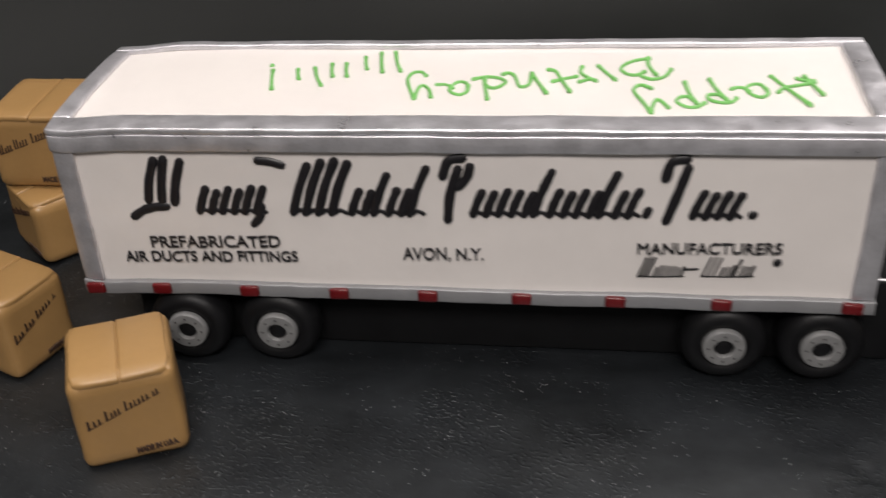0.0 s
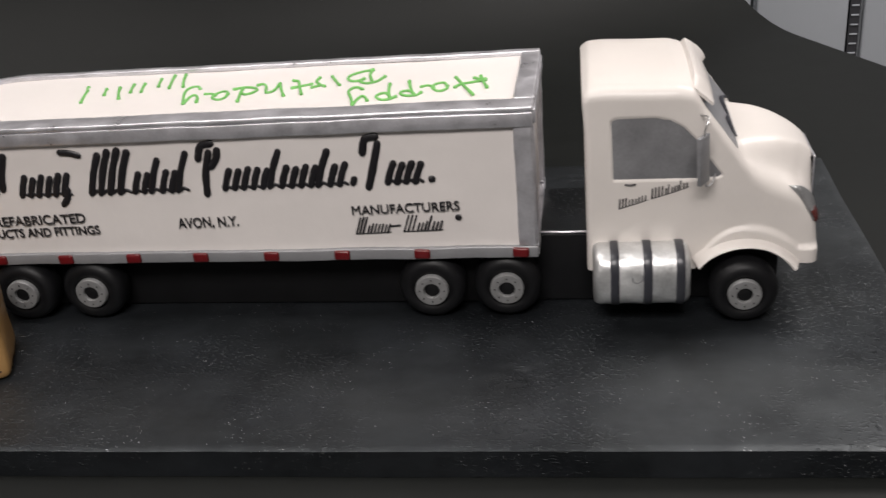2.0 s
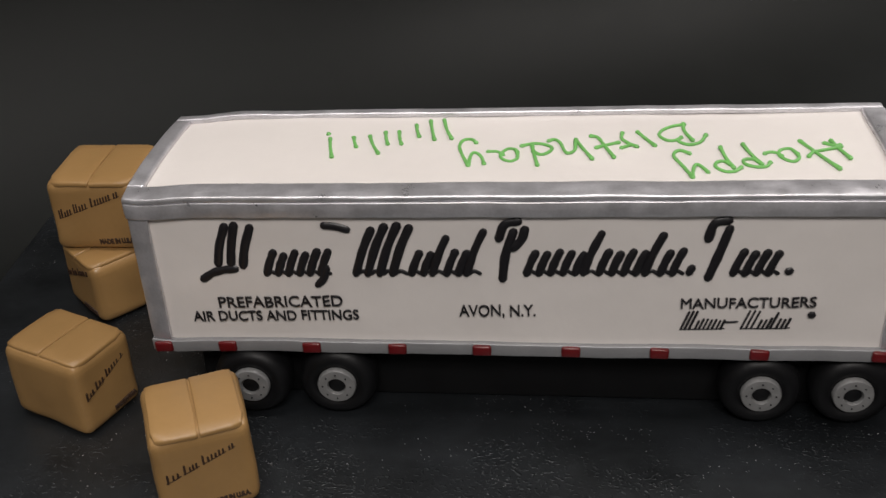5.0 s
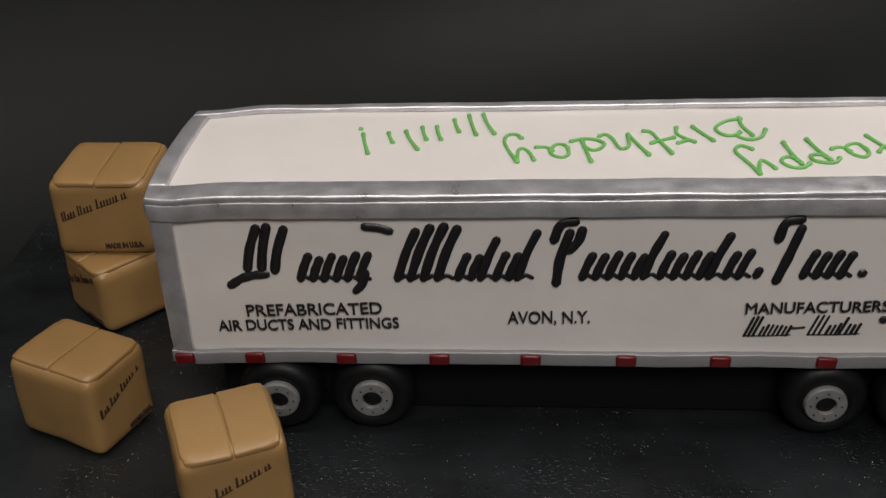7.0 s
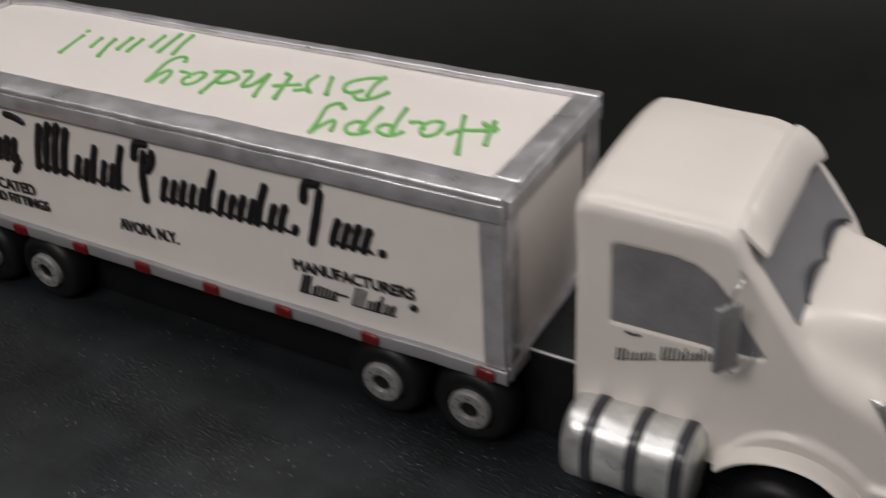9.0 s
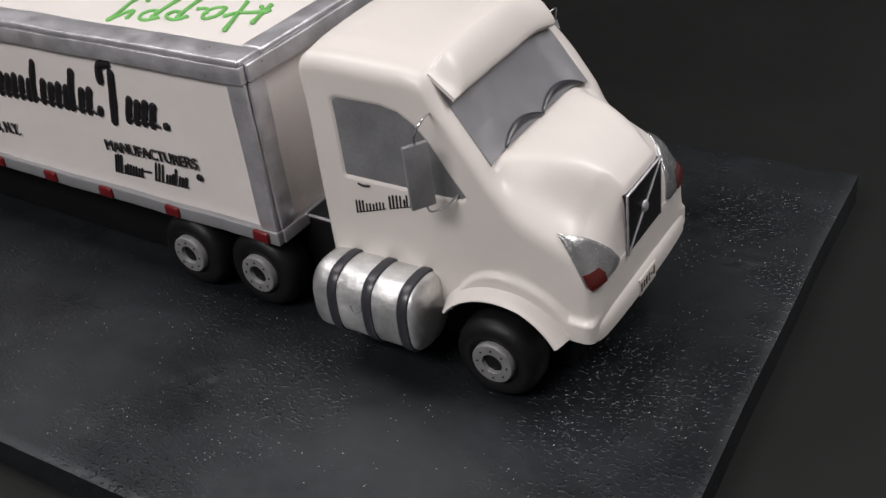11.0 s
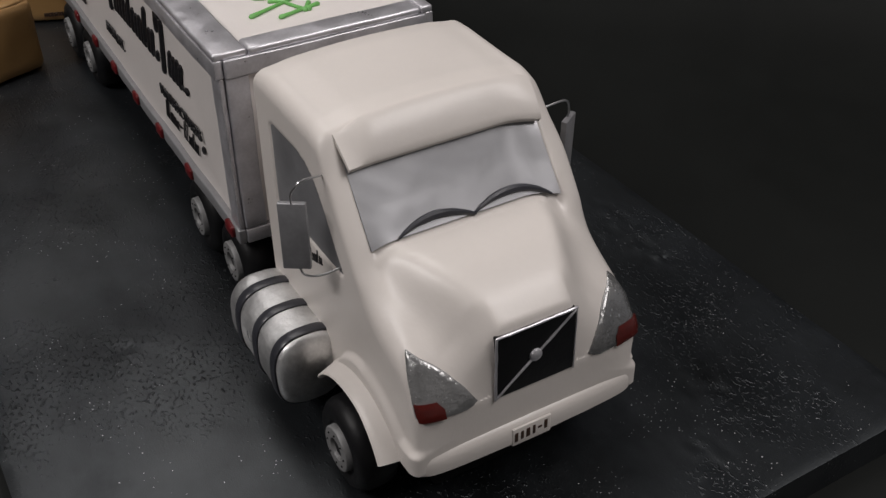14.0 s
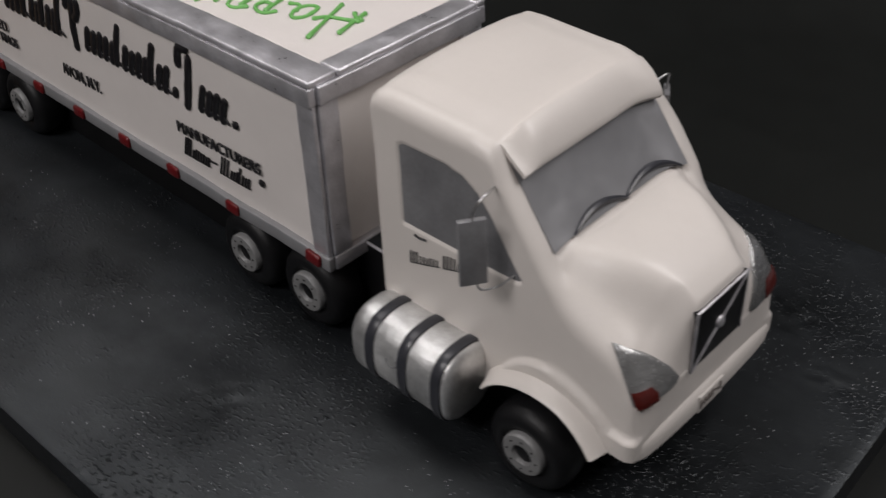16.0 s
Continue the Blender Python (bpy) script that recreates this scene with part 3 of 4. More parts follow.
# four groups: tall bars at the head of each, then a low row
brush_bars(0.0038, [(-1, -5), (8, 1), (18, 4), (28, 5)], [(14, 10), (18, 28), (25, 46)], [(25, 10), (28, 28), (33, 47)], [(35, 8), (39, 26), (46, 45)])
brush_row(53, 108, (21, 18, 21, 19, 22, 22))
brush_bars(0.0034, [(105, 6), (102, -4), (96, -11)])
brush_bars(0.0036, [(107, 46), (117, 45), (126, 42)])
brush_row(131, 172, (42, 45, 46, 44), 0.0037)
brush_row(174, 232, (20, 19, 34, 21, 20, 40))
brush_bars(0.0038, [(248, 33), (253, 46), (264, 49)], [(250, -5), (253, 18), (260, 40)], [(259, 24), (266, 32), (269, 42)])
brush_row(268, 394, (20, 19, 21, 20, 19, 38, 21, 19, 21, 20, 36, 20, 22))
brush_bars(0.0034, [(399, 1), (401, 6)])
brush_bars(0.0038, [(412, 32), (416, 46), (427, 49)], [(414, -4), (421, 18), (428, 42)])
brush_row(432, 468, (21, 19, 20, 19))
brush_bars(0.0037, [(476, 2), (477, 3)])


def side_text(text, x0, x1, z, size, tilt, bold=-0.00025):
    return lettering("writing", text, size, x1 - x0, INK, trailer, on_side(x0, z, tilt) @ Matrix.Translation((0, 0, 0.0006)), bold)


side_text("PREFABRICATED", -0.5645, -0.4575, 0.1125, 0.0152, 1.9)
side_text("AIR DUCTS AND FITTINGS", -0.5890, -0.4448, 0.0983, 0.0140, 1.8)
side_text("AVON, N.Y.", -0.3600, -0.2965, 0.1078, 0.0160, 1.2)
side_text("MANUFACTURERS", -0.1790, -0.0722, 0.1190, 0.0140, 1.8)
LOWER = on_side(-0.1825, 0.0975, 2.0)
brush_word("brush_mark", trailer, LOWER, [(0.006, 0.040, 0.010, ()), (0.054, 0.092, 0.012, (0.080,))], 0.0175, 0.0095, 0.0011, 5)
part("brush_mark", tube([(0.041, 0.0065, 0), (0.050, 0.0070, 0)], 0.0011, 8, 0.55, (0, 0, 1)), INK, trailer, place=LOWER)
part("brush_mark", tube([(0.1080, 0.0125, 0), (0.1092, 0.0130, 0)], 0.0034, 10, 0.5, (0, 0, 1)), INK, trailer, place=LOWER)


# green greeting on the top, to be read from the far side
def piped(name, *strokes):
    """Round icing strands laid on the top, with thicker starts and ends; strokes in millimetres of the trailer's own axes."""
    for k, stroke in enumerate(strokes):
        path = smooth_path([(x / 1000 - 0.0035, y / 1000 - 0.0040 - 0.0152 * x / TL / 1000, 0) for x, y in stroke], 5)
        n = len(path) - 1
        radii = [0.00150 + 0.00065 * max(math.exp(-i * 0.9), math.exp(-(n - i) * 0.9)) + 0.00022 * noise.noise((i * 0.5, k * 3.1, stroke[0][0])) for i in range(n + 1)]
        path = [settle((p.x, p.y, TZ1 - 0.0022)) for p in path]
        part(name, tube(path, radii, 8, 0.9, (0, 0, 1)), GREEN, trailer)


# first word
piped("greeting_h", [(-76, 101), (-65, 75), (-54, 50)], [(-51, 102), (-47, 86), (-42, 69)], [(-74, 72), (-69, 80), (-60, 84), (-45, 90)], [(-57, 97), (-51, 93), (-45, 93)])
piped("greeting_a", [(-82, 76), (-86, 86), (-94, 84), (-97, 75), (-93, 66), (-87, 63), (-82, 69), (-82, 76)], [(-95, 72), (-98, 78), (-103, 80), (-108, 77)])
piped("greeting_p", [(-123, 95), (-119, 76), (-113, 57)], [(-106, 61), (-110, 54), (-118, 53), (-126, 58), (-126, 66), (-119, 67), (-115, 62)])
piped("greeting_p", [(-142, 89), (-140, 70), (-136, 51)], [(-130, 52), (-136, 45), (-144, 45), (-150, 53), (-148, 61), (-142, 63), (-138, 57)])
piped("greeting_y", [(-157, 43), (-161, 53), (-165, 57), (-168, 48), (-170, 34)], [(-170, 34), (-175, 52), (-181, 70), (-180, 79), (-175, 83), (-168, 77)])
# second word
piped("greeting_b", [(-168, 136), (-168, 120), (-163, 102)], [(-167, 134), (-177, 131), (-187, 122), (-190, 112), (-185, 103), (-178, 102), (-172, 108)], [(-172, 108), (-175, 101), (-167, 94), (-157, 99), (-151, 113)])
piped("greeting_i", [(-208, 119), (-202, 106), (-195, 92)])
piped("greeting_r", [(-221, 117), (-222, 106), (-217, 97), (-210, 90)], [(-223, 88), (-220, 90), (-216, 93)])
piped("greeting_t", [(-230, 70), (-237, 92), (-242, 108), (-248, 111)], [(-244, 88), (-234, 94), (-225, 98)])
piped("greeting_h", [(-248, 67), (-255, 86), (-261, 104)], [(-261, 100), (-262, 84), (-266, 78), (-270, 80), (-274, 97), (-279, 104), (-284, 101)])
piped("greeting_d", [(-293, 55), (-296, 75), (-298, 92)], [(-307, 91), (-297, 96), (-287, 94), (-281, 87), (-285, 78), (-291, 75), (-297, 81)])
piped("greeting_a", [(-310, 79), (-310, 68), (-315, 62), (-322, 66), (-324, 75), (-319, 85), (-313, 85), (-310, 79)], [(-322, 74), (-327, 80), (-335, 80)])
piped("greeting_y", [(-337, 57), (-340, 70), (-345, 78), (-349, 74), (-350, 54)], [(-350, 54), (-357, 76), (-360, 92), (-357, 103), (-350, 104), (-346, 97)])
# the last word stays plain bars, then its closing mark
piped("greeting_bar", [(-378, 145), (-374, 125), (-368, 106)], [(-390, 143), (-387, 124), (-383, 104)], [(-402, 134), (-400, 122), (-397, 110)])
piped("greeting_bar", [(-416, 120), (-414, 107), (-411, 95)], [(-428, 119), (-426, 107), (-423, 95)])
piped("greeting_bar", [(-441, 111), (-436, 94), (-429, 77)], [(-455, 108), (-453, 99), (-450, 89)])
piped("greeting_mark", [(-468, 69), (-473, 90), (-476, 106)], [(-479, 114), (-479, 116)])

# ---- cab ----
CX, CY, CW = 0.270, 0.752, 0.080        # rear end, middle line, half width
FX, FZ = 0.4205, 0.0355        # middle of the front wheel arch
cab = thing("truck_cab", pose(0.37, CY + 0.0035, 0), "ivory fondant truck cab with grey painted windows and silver fuel tanks", "truck")
CAB_INV = Matrix.Translation((-0.37, -CY, 0))


def cab_part(name, bm, mat, parent=None, label="", angle=40):
    bm.transform(CAB_INV)
    return part(name, bm, mat, parent or cab, label, None, angle)


# side height, middle height, corner radius, crest from and to (shares of the half width)
KX = [0.2700, 0.2765, 0.292, 0.355, 0.370, 0.379, 0.396, 0.413, 0.424, 0.440, 0.455, 0.466, 0.474, 0.480, 0.4845, 0.488]
K_SIDE = [0.2290, 0.2350, 0.2365, 0.2362, 0.2325, 0.2155, 0.1912, 0.1672, 0.157, 0.148, 0.141, 0.135, 0.126, 0.116, 0.107, 0.098]
K_MID = [0.2330, 0.2395, 0.2415, 0.2412, 0.2375, 0.2185, 0.1940, 0.1715, 0.1725, 0.1712, 0.1678, 0.1632, 0.1585, 0.1538, 0.1500, 0.1460]
K_RAD = [0.009, 0.011, 0.012, 0.012, 0.012, 0.012, 0.011, 0.012, 0.014, 0.016, 0.016, 0.015, 0.013, 0.011, 0.009, 0.007]
K_C1 = [0.0, 0.0, 0.0, 0.0, 0.0, 0.1, 0.4, 0.72, 0.68, 0.58, 0.50, 0.44, 0.40, 0.375, 0.36, 0.36]
K_C2 = [1.0, 1.0, 1.0, 1.0, 1.0, 1.0, 1.0, 1.0, 0.96, 0.86, 0.76, 0.69, 0.64, 0.61, 0.59, 0.58]
WIN = [(0.2955, 0.1471), (0.2945, 0.2046), (0.2990, 0.2074), (0.3340, 0.2081), (0.3490, 0.2051), (0.3610, 0.1976), (0.3720, 0.1856), (0.3860, 0.1641), (0.3965, 0.1496), (0.3930, 0.1471), (0.3750, 0.1461), (0.3350, 0.1466)]


def inside_distance(a, b, outline):
    """Signed distance to an outline, positive inside."""
    best, within = 1e9, False
    n = len(outline)
    for i in range(n):
        (x0, y0), (x1, y1) = outline[i], outline[(i + 1) % n]
        dx, dy = x1 - x0, y1 - y0
        t = max(0.0, min(1.0, ((a - x0) * dx + (b - y0) * dy) / (dx * dx + dy * dy)))
        best = min(best, math.hypot(a - x0 - t * dx, b - y0 - t * dy))
        if (y0 > b) != (y1 > b) and a < x0 + (b - y0) * dx / dy:
            within = not within
    return best if within else -best


def soft_table(values, reach=12):
    """A table over KX, smoothed a little along the cab."""
    fine = np.linspace(0.250, 0.496, 493)
    v = np.interp(fine, KX, values)
    k = np.hanning(2 * reach + 1)
    v = np.convolve(np.pad(v, reach, mode="edge"), k / k.sum(), mode="valid")
    return lambda x: float(np.interp(x, fine, v))


T_SIDE, T_MID, T_RAD, T_C1, T_C2 = [soft_table(v, k) for v, k in ((K_SIDE, 12), (K_MID, 12), (K_RAD, 20), (K_C1, 24), (K_C2, 24))]


def T_IN(x):
    """Rounded corners at the rear and at the nose."""
    a, b = max(0.0, min(1.0, (0.277 - x) / 0.007)), max(0.0, min(1.0, (x - 0.480) / 0.008))
    return 0.005 * (1 - math.sqrt(1 - a * a)) + 0.006 * (1 - math.sqrt(max(0.0, 1 - b * b)))


def half_width(x, z):
    nose = float(smoothstep(0.44, 0.488, x)) * 0.0035
    return CW - 0.0010 * float(smoothstep(0.150, 0.235, z)) - T_IN(x) - nose * float(smoothstep(0.09, 0.14, z))


def top_height(x, n):
    f = 1 - float(smoothstep(T_C1(x), max(T_C2(x), T_C1(x) + 0.05), n)) if T_C1(x) > 0.02 else 1 - n * n
    dip = 0.0045 * float(smoothstep(0.408, 0.428, x)) * (1 - float(smoothstep(0.445, 0.488, x))) * math.exp(-((n - 0.84) / 0.16) ** 2)
    return T_SIDE(x) + (T_MID(x) - T_SIDE(x)) * f - dip


def arch_bottom(x):
    d = abs(x - FX) / 0.0500
    low = 0.050 if x < FX else 0.0565
    return max(low, FZ + 0.0432 * math.sqrt(max(0.0, 1 - d * d))) if d < 1 else low


def arch_share(x, z):
    """1 on the crease round the arch, less inside it; the crease runs out into the bumper."""
    rx = 0.047 if x < FX else 0.0610
    return math.hypot((x - FX) / rx, (z - FZ) / 0.0580)


def windscreen_depth(x, y):
    """How far a place on the sloping front lies inside the windscreen's outline."""
    s = (x - 0.3815) / (0.4125 - 0.3815)
    edge = (0.0672 if y > CY else 0.0662) + 0.0005 * s
    return min(edge - abs(y - CY), (s + 0.25) * 0.05, (1 - s) * 0.05)


def far_edge(x, y, z):
    """The back of the roof leans out a little; the far flank and pillar are modelled fuller than the near ones, the far front corner of the roof rounder."""
    d = y - CY
    lean = (1 - float(smoothstep(0.275, 0.345, x))) * float(smoothstep(0.185, 0.225, z))
    x, z = x - 0.0020 * lean, z + 0.0016 * lean
    if d < 0.03:
        return Vector((x, y, z))
    high = float(smoothstep(0.185, 0.232, z))
    front = float(smoothstep(0.360, 0.388, x))
    pillar = float(smoothstep(0.040, 0.072, d)) * float(smoothstep(0.368, 0.386, x)) * (1 - float(smoothstep(0.414, 0.440, x))) * float(smoothstep(0.140, 0.165, z))
    x, y = x + 0.0062 * pillar, y - 0.0016 * pillar
    out = 0.0044 * float(smoothstep(0.066, 0.079, d)) * float(smoothstep(0.074, 0.105, z)) * (1 - high)
    return Vector((x, y + out - 0.0006 * high * front * float(smoothstep(0.045, 0.076, d)), z - 0.0016 * high * front * float(smoothstep(0.040, 0.076, d))))


def cab_section(x):
    """From the near lower edge over the top to the middle line."""
    r = T_RAD(x)
    zb = arch_bottom(x)
    z_edge = top_height(x, 1.0) - r
    pts = []
    for i in range(80):
        z = zb + (z_edge - zb) * i / 80
        w = half_width(x, z)
        # soft bulge over the wheel arch
        flange = float(smoothstep(0.0755, 0.0695, z)) * float(smoothstep(0.452, 0.466, x))
        w += 0.0046 * max(float(smoothstep(1.048, 0.988, arch_share(x, z))), flange)
        # sunk side window with soft rims
        g = inside_distance(x, z, WIN)
        w -= 0.0026 * float(smoothstep(-0.0012, 0.0018, g))
        pts.append((CY - w, z))
    w = half_width(x, z_edge)
    for i in range(9):
        a = math.pi / 2 * i / 9
        z = z_edge + r * math.sin(a)
        pts.append((CY - w + r * (1 - math.cos(a)), z))
    n0 = 1 - r / w
    base = top_height(x, n0)
    for i in range(49):
        n = n0 * (1 - i / 48)
        z = top_height(x, n) + (z_edge + r - base) * (1 - float(smoothstep(0, 0.25, n0 - n)))
        pts.append((CY - n * w, z))
    return pts


def cab_shell():
    bm = bmesh.new()
    xs = sorted(set([round(v, 5) for v in np.concatenate((np.linspace(CX, 0.408, 120), np.linspace(0.4098, 0.474, 36), np.linspace(0.4745, 0.488, 28)))]))
    loops = []
    for x in xs:
        half = cab_section(x)
        loop = [(x, y, z) for y, z in half] + [(x, 2 * CY - y, z) for y, z in reversed(half[:-1])]
        row = []
        for px, py, pz in loop:
            if 0.374 < px < 0.42 and pz > 0.150:
                g = windscreen_depth(px, py)
                k = 0.0024 * float(smoothstep(-0.0010, 0.0018, g))
                px, pz = px - k * 0.78, pz - k * 0.62
            row.append(far_edge(px, py, pz))
        loops.append(row)
    # hand-smoothed hood and nose, with a rounded front edge
    front, rows = np.array(loops[-1]), [np.array(row) for row in loops]
    for inset, ahead in ((0.02, 0.0001), (0.05, 0.0002), (0.09, 0.0003), (0.14, 0.0004), (0.20, 0.0004), (0.28, 0.0004)):
        q = front.copy()
        q[:, 0] += ahead
        q[:, 1] = CY + (q[:, 1] - CY) * (1 - inset)
        q[:, 2] = 0.095 + (q[:, 2] - 0.095) * (1 - inset)
        rows.append(q)
    skin = np.array(rows)
    amount = smoothstep(0.416, 0.430, skin[:, :, 0]) * smoothstep(0.068, 0.106, skin[:, :, 2])
    for _ in range(48):
        blur = skin.copy()
        blur[1:-1, 1:-1] = 0.5 * skin[1:-1, 1:-1] + 0.125 * (skin[:-2, 1:-1] + skin[2:, 1:-1] + skin[1:-1, :-2] + skin[1:-1, 2:])
        skin += (blur - skin) * amount[:, :, None]
    amount = amount * smoothstep(0.470, 0.482, skin[:, :, 0]) * smoothstep(0.026, 0.036, np.abs(skin[:, :, 1] - CY))
    for _ in range(220):
        blur = skin.copy()
        blur[1:-1, 1:-1] = 0.5 * skin[1:-1, 1:-1] + 0.125 * (skin[:-2, 1:-1] + skin[2:, 1:-1] + skin[1:-1, :-2] + skin[1:-1, 2:])
        skin += (blur - skin) * amount[:, :, None]
    # a pressed valley beside the hood's crest, running from the pillar's foot to the grille
    X, D = skin[:, :, 0], skin[:, :, 1] - CY
    across = np.interp(X, [0.410, 0.425, 0.450, 0.475], [0.066, 0.060, 0.050, 0.042])
    press = smoothstep(0.408, 0.420, X) * (1 - smoothstep(0.452, 0.476, X)) * smoothstep(0.125, 0.140, skin[:, :, 2])
    skin[:, :, 2] -= 0.0034 * press * np.exp(-((D - across) / 0.0075) ** 2) + 0.0024 * press * np.exp(-((D + across) / 0.0110) ** 2)
    loops = [[bm.verts.new(p) for p in row] for row in skin]
    m = len(loops[0])
    for a, b in zip(loops, loops[1:]):
        for i in range(m - 1):
            bm.faces.new((a[i], a[i + 1], b[i + 1], b[i]))
        bm.faces.new((a[m - 1], a[0], b[0], b[m - 1]))
    for row in (loops[0], loops[-1]):
        for i in range(m // 2):
            q = (row[i], row[i + 1], row[m - 2 - i], row[m - 1 - i])
            bm.faces.new(q if len(set(q)) == 4 else tuple(dict.fromkeys(q)))
    bmesh.ops.recalc_face_normals(bm, faces=bm.faces[:])
    return bm


shell = cab_shell()
from mathutils.bvhtree import BVHTree
SKIN = BVHTree.FromBMesh(shell)
cab_part("body", shell, ICING_WHITE, angle=88)


def on_skin(origin, target):
    """The place and normal where a ray from outside towards target meets the body."""
    o, t = Vector(origin), Vector(target)
    hit, normal, _, _ = SKIN.ray_cast(o, (t - o).normalized())
    return (hit, normal) if hit else (t, (o - t).normalized())


# side windows lie in the sunk fields
for side in (-1, 1):
    def window_place(a, b, h, side=side):
        w = half_width(a, b) - 0.0032 + h
        return far_edge(a, CY + side * w, b)
    outline = []
    for (a, b), (c, d) in zip(WIN, WIN[1:] + WIN[:1]):
        outline += [(a + (c - a) * k / 4, b + (d - b) * k / 4) for k in range(4)]
    cab_part("side_window", prism(outline, 0.0018, window_place, 0.0), WINDOW_GREY, None, "grey painted window", 30)


def windscreen():
    """A sloping pane that follows the front with a slight bow."""
    bm = bmesh.new()
    nx, ny = 14, 26
    layers = []
    for h in (0.0, 0.0023):
        grid = []
        for i in range(nx + 1):
            s = i / nx
            x = 0.3760 + (0.4114 - 0.3760) * s
            row = []
            for j in range(ny + 1):
                n = -1 + 2 * j / ny
                y = CY + n * ((0.0672 if n > 0 else 0.0662) + 0.0005 * s)
                z = top_height(x, min(0.999, abs(n) * 0.0675 / half_width(x, 0.19)))
                row.append(bm.verts.new(far_edge(x - 0.0024 * 0.78 + h * 0.78, y, z - 0.0024 * 0.62 + h * 0.62)))
            grid.append(row)
        layers.append(grid)
    lo, hi = layers
    for i in range(nx):
        for j in range(ny):
            bm.faces.new((hi[i][j], hi[i + 1][j], hi[i + 1][j + 1], hi[i][j + 1]))
            bm.faces.new((lo[i][j], lo[i][j + 1], lo[i + 1][j + 1], lo[i + 1][j]))
    rim = [(i, 0) for i in range(nx)] + [(nx, j) for j in range(ny)] + [(i, ny) for i in range(nx, 0, -1)] + [(0, j) for j in range(ny, 0, -1)]
    for (a, b), (c, d) in zip(rim, rim[1:] + rim[:1]):
        bm.faces.new((lo[a][b], lo[c][d], hi[c][d], hi[a][b]))
    bmesh.ops.recalc_face_normals(bm, faces=bm.faces[:])
    return bm


cab_part("windscreen", windscreen(), SCREEN_GREY, None, "grey painted windscreen")


def visor():
    """A flap laid over the roof's front edge: a low ridge behind, a gentle slope and a thick rolled lip."""
    bm = bmesh.new()
    ny = 34
    # along, drop, how far the skin below lies under it
    prof = [(0.0000, 0.0004, 0.003), (0.0012, -0.0009, 0.005), (0.0028, -0.0004, 0.007), (0.0060, 0.0018, 0.009), (0.0100, 0.0058, 0.010), (0.0138, 0.0112, 0.010), (0.0164, 0.0160, 0.008), (0.0176, 0.0190, 0.0050), (0.0175, 0.0206, 0.0030), (0.0164, 0.0212, 0.0012)]
    top, low = [], []
    for i, (along, drop, deep) in enumerate(prof):
        rt, rl = [], []
        for j in range(ny + 1):
            n = -1 + 2 * j / ny
            k = abs(n)
            y = CY + n * (0.0682 - 0.08 * along)
            edge = 0.0024 * float(smoothstep(0.88, 1.0, k)) * (1 - 40 * along)
            lift = 0.0005 * float(smoothstep(0.92, 0.99, -n))
            x = 0.3705 + along + 0.0012 * (1 - k * k) * along / 0.018 + 0.0003 * noise.noise((n * 4, i * 0.3, 2))
            z = 0.2368 + 0.0036 * (1 - k * k) * (1 - 40 * along) - drop + lift - edge
            # towards its near end the flap lies straight and thin on the pillar
            flat = float(smoothstep(0.72, 1.0, -n))
            z += flat * (0.2316 - 0.90 * along - max(0, i - 7) * 0.0008 - z)
            rt.append(bm.verts.new((x, y, z)))
            sink = deep + flat * (min(deep, 0.0022) - deep)
            rl.append(bm.verts.new((x - sink * 0.8, y, z - sink)))
        top.append(rt)
        low.append(rl)
    nx = len(prof) - 1
    for i in range(nx):
        for j in range(ny):
            bm.faces.new((top[i][j], top[i + 1][j], top[i + 1][j + 1], top[i][j + 1]))
            bm.faces.new((low[i][j], low[i][j + 1], low[i + 1][j + 1], low[i + 1][j]))
    rim = [(i, 0) for i in range(nx)] + [(nx, j) for j in range(ny)] + [(i, ny) for i in range(nx, 0, -1)] + [(0, j) for j in range(ny, 0, -1)]
    for (a, b), (c, d) in zip(rim, rim[1:] + rim[:1]):
        bm.faces.new((low[a][b], low[c][d], top[c][d], top[a][b]))
    for v in bm.verts:
        v.co = far_edge(*v.co)
    bmesh.ops.recalc_face_normals(bm, faces=bm.faces[:])
    return bm


cab_part("sun_visor", visor(), ICING_WHITE, None, "white visor flap over the windscreen", 34)

# wipers: two slim dark crescents at the foot of the windscreen
for ya, yb in ((0.704, 0.757), (0.757, 0.812)):
    def blade(u, h, ya=ya, yb=yb):
        y = ya + (yb - ya) * u
        rise = 0.0074 * math.sin(math.pi * min(1.0, u * 0.98 + 0.02)) ** 0.8
        x = 0.4115 - rise * 0.62
        n = abs(y - CY) / half_width(x, 0.18)
        return far_edge(x + 0.0010 + h, y, top_height(x, n) + 0.0004 + h)
    pts = [blade(i / 14, 0.0) for i in range(15)]
    cab_part("wiper", tube(pts, [0.0009 + 0.0019 * math.sin(math.pi * i / 14) for i in range(15)], 8), STRAP, None, "dark crescent wiper")


